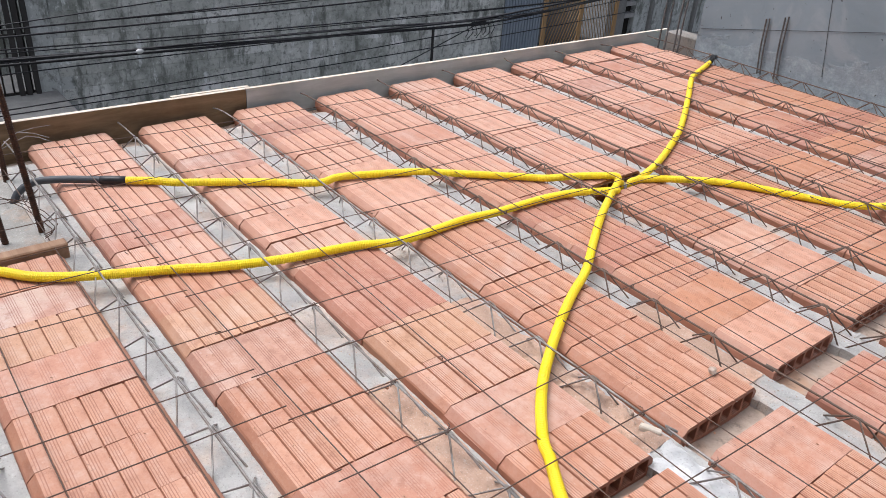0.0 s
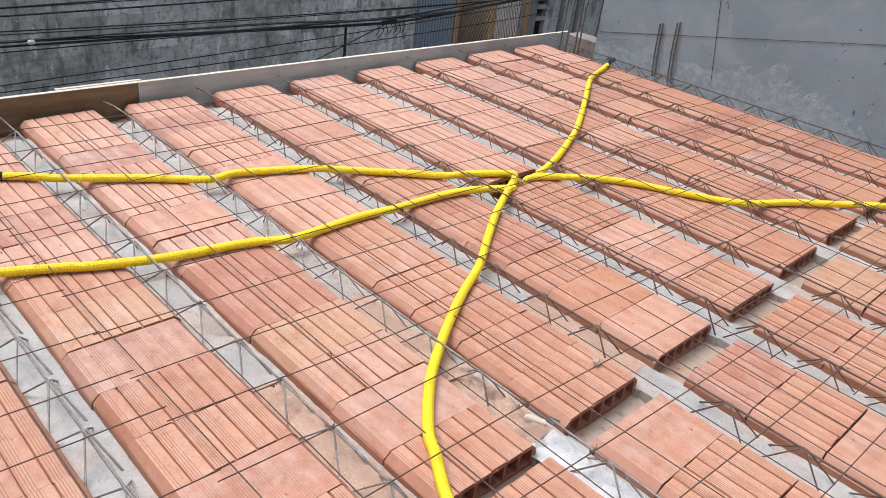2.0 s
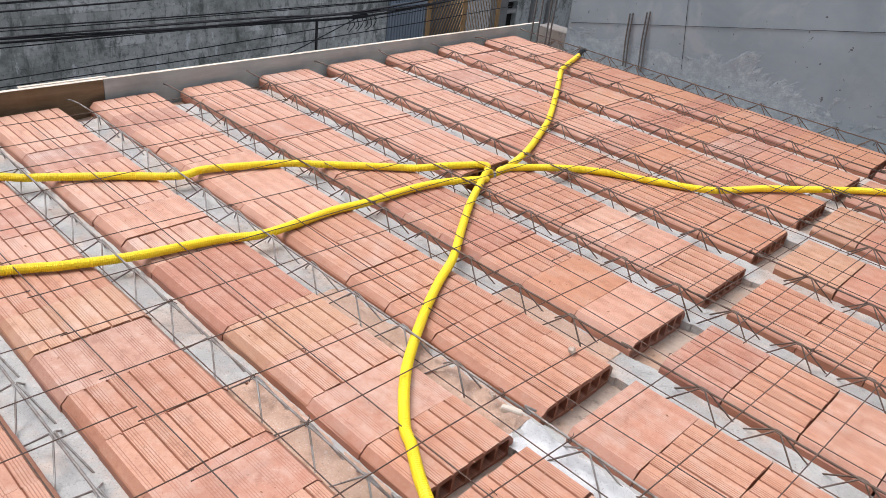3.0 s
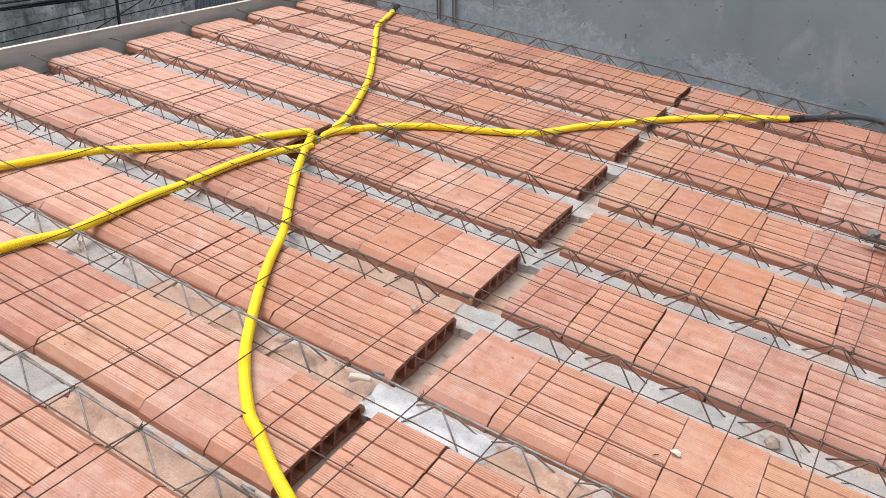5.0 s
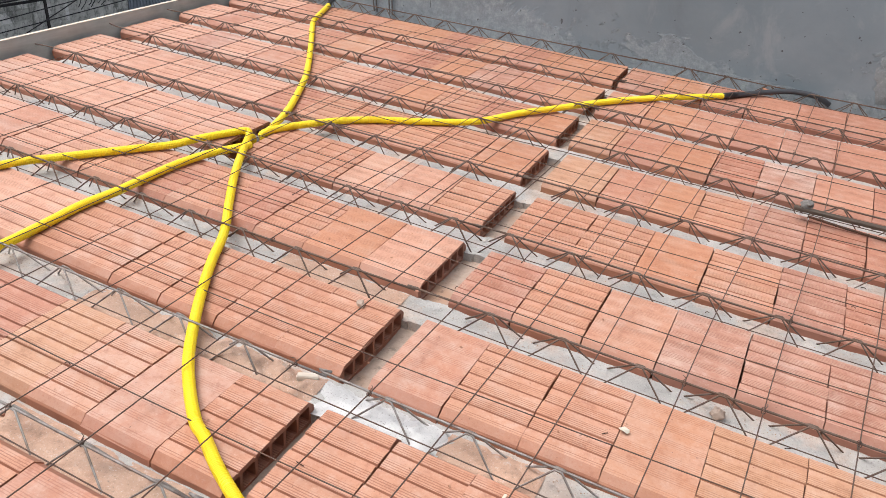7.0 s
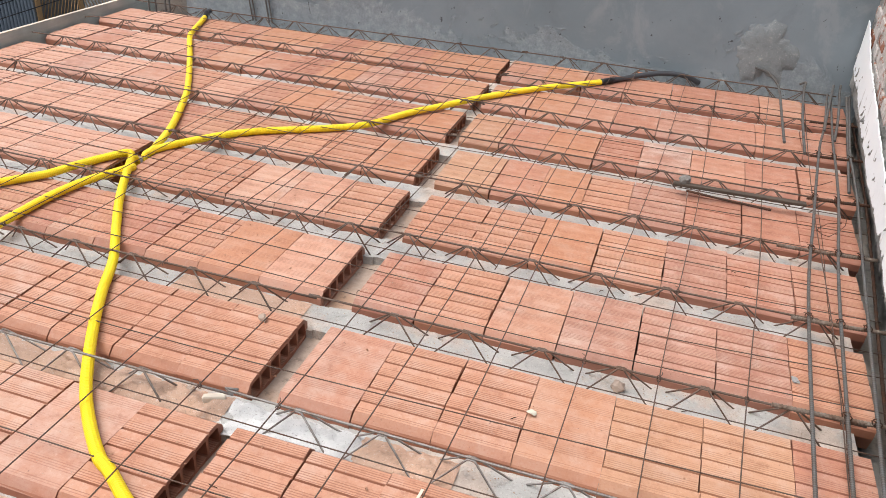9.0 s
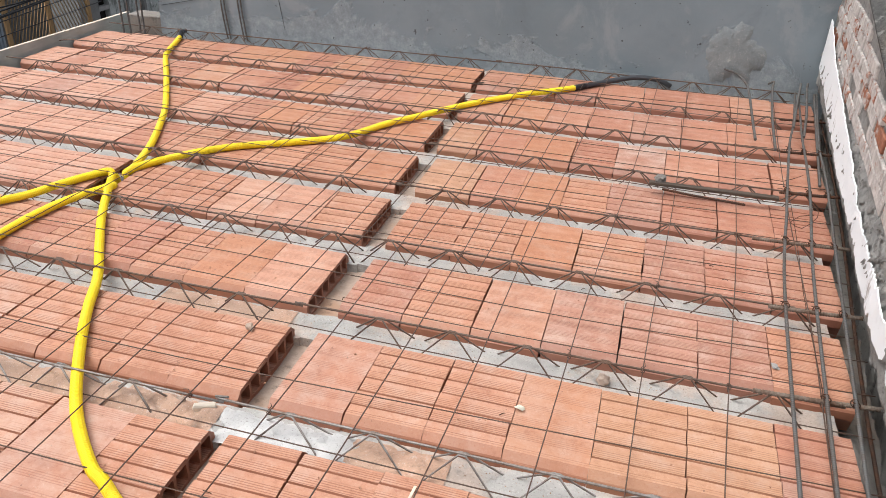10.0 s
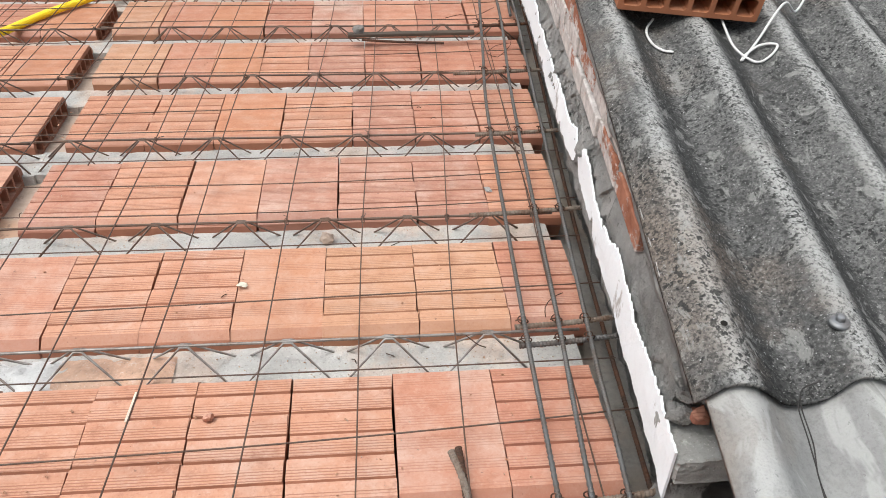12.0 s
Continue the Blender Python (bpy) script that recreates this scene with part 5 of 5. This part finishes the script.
ribbed([(1.08, 2.03, rise(2.0) + 0.042), (1.2, 2.01, rise(2.0) + 0.042), (1.37, 1.992, rise(2.0) + 0.042)], 0.005, M_RUST, "short rusty bar beside the lath", "loose bars")
M_SAND = gritty_concrete("reddish_sand", (0.43, 0.285, 0.205), (0.54, 0.38, 0.29), (0.46, 0.295, 0.21), 0.8)
M_FRESH = gritty_concrete("fresh_pale_concrete", (0.50, 0.50, 0.49), (0.67, 0.67, 0.66), (0.55, 0.50, 0.46), 0.3)


def spill(name, x0, x1, yc, wide, high, mat, label, category, seed):
    """A thin uneven heap lying along a joist, fading out at its rim."""
    xs, vs = np.arange(x0, x1, 0.008), np.linspace(-1, 1, 15)
    verts, faces, k = [], [], 15
    for x in xs:
        e = min(1.0, (x - x0) / 0.05, (x1 - x) / 0.05)
        for v in vs:
            y = yc + wide * v
            h = high * (e * (1 - v * v) - 0.12 + 0.9 * noise.noise((x * 22, y * 22, seed)) + 0.5 * noise.noise((x * 70, y * 70, seed)))
            verts.append((x, y, -0.0365 + max(-0.014, h)))
    for i in range(len(xs) - 1):
        for j in range(k - 1):
            faces.append((i * k + j, (i + 1) * k + j, (i + 1) * k + j + 1, i * k + j + 1))
    tagged(new(name, mesh_from(name, verts, faces, mat, True)), label, category, kind="stuff")


spill("sand_heap", -0.34, 0.14, 0.482, 0.058, 0.021, M_SAND, "reddish sand spilled along the joist beside the gap", "sand", 2.0)
spill("fresh_concrete", 0.13, 0.47, 0.482, 0.056, 0.013, M_FRESH, "patch of pale fresh concrete on the joist", "concrete patch", 5.0)
spill("sand_heap", -0.62, -0.30, 0.485, 0.056, 0.008, M_SAND, "reddish sand spilled along the joist beside the gap", "sand", 3.0)
spill("sand_heap", -0.42, 0.18, 0.062, 0.056, 0.008, M_SAND, "reddish sand spilled along the joist beside the gap", "sand", 11.0)
spill("sand_heap", -0.30, 0.12, 0.912, 0.056, 0.006, M_SAND, "reddish sand spilled along the joist beside the gap", "sand", 14.0)
spill("sand_heap", 0.46, 0.70, 0.486, 0.05, 0.009, M_SAND, "reddish sand spilled along the joist beside the gap", "sand", 8.0)
lump("stone", (0.785, 3.43, rise(3.43, 0.78) + 0.012), (0.045, 0.022, 0.016), M_CLAY_ORANGE, "orange clay shard at the foot of the grey wall", "stone", 8.8, group="stray stones")
lump("stone", (-0.36, 0.05, 0.006), (0.007, 0.006, 0.005), M_CLAY_SMOOTH, "tiny clay crumb on a block", "stone", 9.1, group="stray stones")
M_ROUGHCAST = gritty_concrete("rough_grey_render", (0.20, 0.228, 0.24), (0.27, 0.30, 0.31), (0.25, 0.27, 0.27), 0.2)


def wall_patch(x, z, w, h, seed):
    """A thin ragged skin of rough mortar on the grey wall."""
    verts, faces, k = [(x, 3.508, z)], [], 56
    for ring, out in ((0.5, 3.507), (0.88, 3.509), (1.0, 3.516)):
        for i in range(k):
            a = 2 * math.pi * i / k
            r = ring * (0.8 + 0.35 * noise.noise((1.5 * math.cos(a), 1.5 * math.sin(a), seed)) + 0.25 * noise.noise((5 * math.cos(a), 5 * math.sin(a), seed)))
            verts.append((x + w * r * math.cos(a), out + 0.003 * noise.noise((9 * a, ring, seed)), z + h * r * math.sin(a)))
    for i in range(k):
        j = (i + 1) % k
        faces.append((0, 1 + i, 1 + j))
        for q in (0, k):
            faces.append((1 + q + i, 1 + q + k + i, 1 + q + k + j, 1 + q + j))
    child("rough_patch", mesh_from("rough_patch", verts, faces, M_ROUGHCAST, True), gw, "rough sandy patch of mortar")


wall_patch(1.345, 0.20, 0.17, 0.20, 4.0)
ridge = [(1.335 + 0.006 * math.sin(40 * z), 3.514, z) for z in np.arange(0.08, 0.34, 0.02)]
tagged(new("mortar_ridge", tube("mortar_ridge", ridge, [0.0055 + 0.003 * math.sin(90 * p[2]) for p in ridge], M_ROUGHCAST, 7)), "upright ridge of squeezed-out mortar on the grey wall", "mortar ridge")
# thin rusty wires that wander beside the long bars
for pts in ([(1.53, 2.16), (1.521, 1.78), (1.504, 1.42), (1.496, 1.06), (1.491, 0.888), (1.485, 0.78), (1.478, 0.6)],
            [(1.447, 0.521), (1.453, 0.555), (1.474, 0.586), (1.50, 0.60)], [(1.513, 1.90), (1.547, 1.872), (1.607, 1.97), (1.62, 2.06)],
            [(1.513, 1.903), (1.55, 1.96), (1.60, 1.99)], [(1.276, 0.473), (1.296, 0.447), (1.312, 0.438)], [(1.40, 2.25), (1.46, 2.28), (1.52, 2.27), (1.60, 2.34)]):
    bar([(x, y, rise(y) + 0.040 + 0.004 * math.sin(30 * y)) for x, y in pts], 0.0012, M_RUST, "loose_tie_wire", "thin rusty tie wire trailing over the bars", "loose tie wires", "tie wire", 5)
# stray tie-wire snippets
for i in range(20):
    x, y = rnd.uniform(-1.9, 1.5), rnd.uniform(-0.2, 2.6)
    row = round((y + 0.15) / PITCH)
    y = PITCH * row - 0.15 + rnd.uniform(-0.11, 0.11)
    a, l = rnd.uniform(0, 6.3), rnd.uniform(0.006, 0.013)
    z = rise(y) + 0.004
    if i % 3 == 0:
        y, z = PITCH * rnd.choice((1, 1, 2, 3, 4)) + 0.06 + rnd.uniform(-0.03, 0.03), -0.035
        x = rnd.uniform(0.3, 1.5)
    bar([(x, y, z), (x + l * math.cos(a), y + l * math.sin(a), z + 0.003), (x + l * math.cos(a + 0.25) * 1.9, y + l * math.sin(a + 0.25) * 1.9, z)], 0.0011, M_RUST, "wire_snippet", "tiny rusty snippet of tie wire on the deck", "wire snippets", "wire snippet", 5)
# grains and crumbs of sand and mortar in the joist troughs
gv, gf = [], []
for i in range(2600):
    if i % 3:
        j = rnd.choice((0, 1, 1, 1, 2, 2, 3, 4))
        x, y = rnd.uniform(-1.9, 1.5), PITCH * j + 0.0625 + rnd.uniform(-0.055, 0.055)
        z = -0.038
    else:
        y = rnd.uniform(-0.2, 2.6)
        x = rnd.uniform(-1.9, 1.5)
        y = PITCH * round((y + 0.15) / PITCH) - 0.15 + rnd.uniform(-0.12, 0.12)
        z = 0.0005
    s = rnd.uniform(0.0007, 0.0026) * (1.0 if i % 3 else 0.8)
    o = len(gv)
    for d in ((1, 0, 0), (-1, 0.2, 0), (0, 1, 0.1), (0.1, -1, 0), (0, 0, 1), (0, 0, -0.6)):
        gv.append((x + d[0] * s * rnd.uniform(0.7, 1.2), y + d[1] * s * rnd.uniform(0.7, 1.2), rise(y) + z + d[2] * s))
    for q in ((0, 2, 4), (2, 1, 4), (1, 3, 4), (3, 0, 4), (2, 0, 5), (1, 2, 5), (3, 1, 5), (0, 3, 5)):
        gf.append(tuple(o + k for k in q))
tagged(new("sand_crumbs", mesh_from("sand_crumbs", gv, gf, M_BEAM)), "scattered sand grains and mortar crumbs on deck and joists", "sand", kind="stuff")

# pale chips of mortar and clay dropped on the blocks
cv, cf = [], []
for i in range(420):
    row = rnd.choice((-1, 0, 0, 1, 1, 2, 2, 3, 3, 4, 5))
    x, y = rnd.uniform(-1.6, 1.4), PITCH * row - 0.15 + rnd.uniform(-0.13, 0.13)
    s, o = rnd.uniform(0.0010, 0.0036), len(cv)
    a = rnd.uniform(0, 3.1)
    for dx, dy, dz in ((1.6, 0.3, 0.3), (-1.3, -0.4, 0.2), (0.2, 0.9, 0.1), (-0.1, -0.9, 0.2), (0.1, 0.1, 0.9), (0, 0, -0.4)):
        cv.append((x + s * (dx * math.cos(a) - dy * math.sin(a)), y + s * (dx * math.sin(a) + dy * math.cos(a)), rise(y, x) + 0.001 + s * dz))
    for q in ((0, 2, 4), (2, 1, 4), (1, 3, 4), (3, 0, 4), (2, 0, 5), (1, 2, 5), (3, 1, 5), (0, 3, 5)):
        cf.append(tuple(o + k for k in q))
tagged(new("mortar_chips", mesh_from("mortar_chips", cv, cf, M_CLAY_TAN)), "small pale chips of mortar strewn over the clay blocks", "chips", kind="stuff")

# ---------------------------------------------------------------- across the street
WX = -12.0
thing_box("pavement", (WX, -10.9, -6, 24, -3.9, -3.75), M_PAVE, "worn concrete pavement with a kerb across the street", "pavement", "structure", bevel=0.02)
thing_box("street_ramp", (-12.0, -10.3, -4.0, 1.9, -3.9, -2.98), M_PAVE, "pale concrete driveway ramp at the gate", "ramp", "structure", bevel=0.02)
street = empty("street_wall", "sooty grey concrete block wall across the street", "wall", kind="structure")
part("wall_core", box_bm(WX - 0.25, WX - 0.0165, 1.95, 11.2, -3.9, 1.6), M_STREETWALL, street)
cb = box_bm(-0.02, 0.0, -0.1985, 0.1985, -0.0985, 0.0985, 0.001)
cb_me = bpy.data.meshes.new("concrete_block")
cb.to_mesh(cb_me)
cb.free()
cb_me.materials.append(M_BLOCKWALL)
for r in range(13):
    z = -3.5 + 0.2 * r
    y = 2.16 + 0.2 * (r % 2)
    while y < 11.1:
        b = child("concrete_block", cb_me, street)
        b.matrix_basis = pose(WX + rnd.uniform(-0.004, 0.004), y, z)
        y += 0.4
part("pilaster", box_bm(WX - 0.2, WX + 0.03, 1.62, 1.95, -3.9, 1.6), M_STREETWALL, street, "plain grey pilaster")
part("downpipe", box_bm(WX + 0.0, WX + 0.04, 9.22, 9.26, -3.9, -2.72), M_IRON, street, "thin dark pipe")


def barred_gate(y0, y1, z0, z1, label):
    g = empty("barred_gate", label, "gate")
    part("gate_frame", box_bm(WX - 0.05, WX - 0.02, y0, y1, z0, z0 + 0.05), M_IRON, g)
    part("dark_backing", box_bm(WX - 1.2, WX - 1.1, y0 - 0.2, y1 + 0.2, z0, z1), M_STREETWALL, g)
    y = y0 + 0.06
    while y < y1:
        child("bar", tube("bar", [(WX, y, z0), (WX, y, z1)], 0.014, M_IRON, 6), g)
        y += 0.13
    for z in (z0 + 0.9, z0 + 1.8):
        part("rail", box_bm(WX - 0.015, WX + 0.015, y0, y1, z, z + 0.04), M_IRON, g)


barred_gate(-1.5, 1.6, -3.0, 0.8, "dark iron barred gate beside a grey pilaster")
for y in (1.35, 1.45, 1.58):
    part("post", box_bm(WX + 0.02, WX + 0.09, y, y + 0.07, -3.0, 0.8), M_IRON, None).name = "gate_post"
for o in scene.objects:
    if o.name.startswith("gate_post"):
        tagged(o, "dark iron post beside the barred gate", "post", "gate posts")

blue = empty("blue_gate", "faded blue ribbed sheet metal gate", "gate")
part("sheet", box_bm(WX - 0.05, WX - 0.03, 11.25, 12.4, -3.9, -0.6), M_BLUEGATE, blue)
for k in range(13):
    y = 11.28 + 0.087 * k
    part("rib", box_bm(WX - 0.03, WX + 0.0, y, y + 0.045, -3.9, -0.6, 0.006), M_BLUEGATE, blue)
part("rail", box_bm(WX - 0.02, WX + 0.02, 11.25, 12.4, -2.62, -2.55), M_BLUEGATE, blue)
brown = empty("slatted_gate", "ochre iron gate with fanned slats", "gate")
part("dark_backing", box_bm(WX - 1.5, WX - 1.4, 12.0, 15.4, -3.9, -0.6), M_DARKWALL, brown)
for y in (12.5, 13.72, 15.0):
    part("stile", box_bm(WX - 0.03, WX + 0.03, y - 0.045, y + 0.045, -3.9, -0.6), M_BROWNGATE, brown)
part("rail", box_bm(WX - 0.02, WX + 0.02, 12.5, 15.0, -3.85, -3.78), M_BROWNGATE, brown)
for half, y0, y1 in ((1, 12.55, 13.68), (-1, 13.76, 14.95)):
    for k in range(-12, 15):
        ya = y0 + 0.10 * k if half > 0 else y1 - 0.10 * k
        a, b = Vector((WX, ya, -3.85)), Vector((WX, ya + half * 1.35, -0.6))
        d = b - a
        t0, t1 = 0.0, 1.0
        for lim, lo in ((y0, True), (y1, False)):
            t = (lim - a.y) / d.y
            if (d.y > 0) == lo:
                t0 = max(t0, t)
            else:
                t1 = min(t1, t)
        if t1 - t0 > 0.03:
            child("slat", tube("slat", [a + d * t0, a + d * t1], 0.012, M_BROWNGATE, 4), brown)
thing_box("gate_pillar", (WX - 0.3, WX + 0.02, 15.05, 15.35, -3.9, 0.5), M_PAVE, "grey cement gate pillar", "pillar", "structure")
lou = empty("vent_panel", "dark louvred vent panel between grey pillars", "vent")
part("recess", box_bm(WX - 0.25, WX - 0.15, 15.35, 15.75, -3.9, -0.6), M_DARK, lou)
for k in range(8):
    part("slat", box_bm(WX - 0.12, WX + 0.0, 15.36, 15.74, -3.1 + 0.3 * k, -3.0 + 0.3 * k), M_FACADE, lou)
thing_box("wall_far", (WX - 0.3, WX, 15.76, 24, -3.9, 1.5), M_STREETWALL, "plain grey cement wall beyond the gates", "wall", "structure", bevel=0.01)
for y in (16.3, 17.0, 18.2):
    part("post", box_bm(WX + 0.0, WX + 0.08, y, y + 0.1, -3.9, 0.5), M_PAVE, None).name = "wall_post"
for o in scene.objects:
    if o.name.startswith("wall_post"):
        tagged(o, "pale grey concrete post against the wall", "post", "concrete posts")

# overhead cables
CX = -6.5


def cable(pts, r, label="black overhead cable sagging along the street"):
    p = [(CX + dx, y, z) for y, z, dx in pts]
    tagged(new("overhead_cable", tube("overhead_cable", spline(p, 0.4), r, M_CABLE, 6)), label, "cable", "overhead cables")


for (y0, z0), (y1, z1), r, dx in (((0.4, -0.57), (1.84, -0.47), 0.006, 0), ((0.39, -0.61), (2.69, -0.58), 0.008, 0), ((0.38, -0.67), (3.4, -0.66), 0.009, 0), ((0.36, -0.76), (3.39, -0.84), 0.007, 0.05), ((0.36, -0.79), (3.39, -0.86), 0.005, 0.05), ((0.38, -0.63), (3.4, -0.62), 0.005, -0.1), ((0.27, -1.26), (3.39, -1.17), 0.006, 0.1), ((1.11, -1.30), (3.38, -1.27), 0.006, 0.1)):
    s = (z1 - z0) / (y1 - y0)
    cable([(y, z0 + s * (y - y0) + 0.006 * (y - y0) * (y - y1) * 0.4, dx) for y in np.arange(-3.5, 9.1, 1.5)], r)
main = [(-3, -0.80), (0.34, -0.88), (3.39, -0.96), (4.43, -0.985), (5.71, -1.02), (7.21, -0.95), (10, -0.75)]
for k in range(8):
    cable([(y, z + 0.034 * math.sin(2.1 * k + y * 0.5), 0.03 * math.cos(1.7 * k + y)) for y, z in main], 0.0075 + 0.002 * (k % 3))
cable([(-3, -1.02, 0.05), (0.32, -0.97, 0.05), (1.79, -0.97, 0.05), (3.39, -0.98, 0.05), (5.7, -1.04, 0.02)], 0.006)
cable([(3.0, -1.8, 0.1), (4.36, -1.41, 0.1), (5.71, -1.03, 0.0)], 0.007, "black cable drop rising to the overhead bundle")
knot = empty("cable_splice", "tangled black splice hanging from the overhead bundle", "cable splice")
part("splice_case", box_bm(CX - 0.025, CX + 0.025, 5.52, 5.78, -1.075, -1.025, 0.02), M_CABLE, knot)
for k in range(7):
    y = 5.45 + 0.07 * k
    child("tail", tube("tail", spline([(CX, y, -1.05), (CX + 0.02, y + 0.03, -1.12 - 0.02 * (k % 3)), (CX, y - 0.04 * (k % 2), -1.2 - 0.03 * (k % 2))], 0.03), 0.005, M_CABLE, 5), knot)
cl = new("insulator", tube("insulator", [(CX + 0.05, 1.445, -0.90), (CX + 0.05, 1.465, -0.90), (CX + 0.05, 1.49, -0.90), (CX + 0.05, 1.51, -0.90)], [0.012, 0.024, 0.023, 0.011], M_WHITECABLE, 10))
tagged(cl, "small pale round cap on the overhead bundle", "insulator")
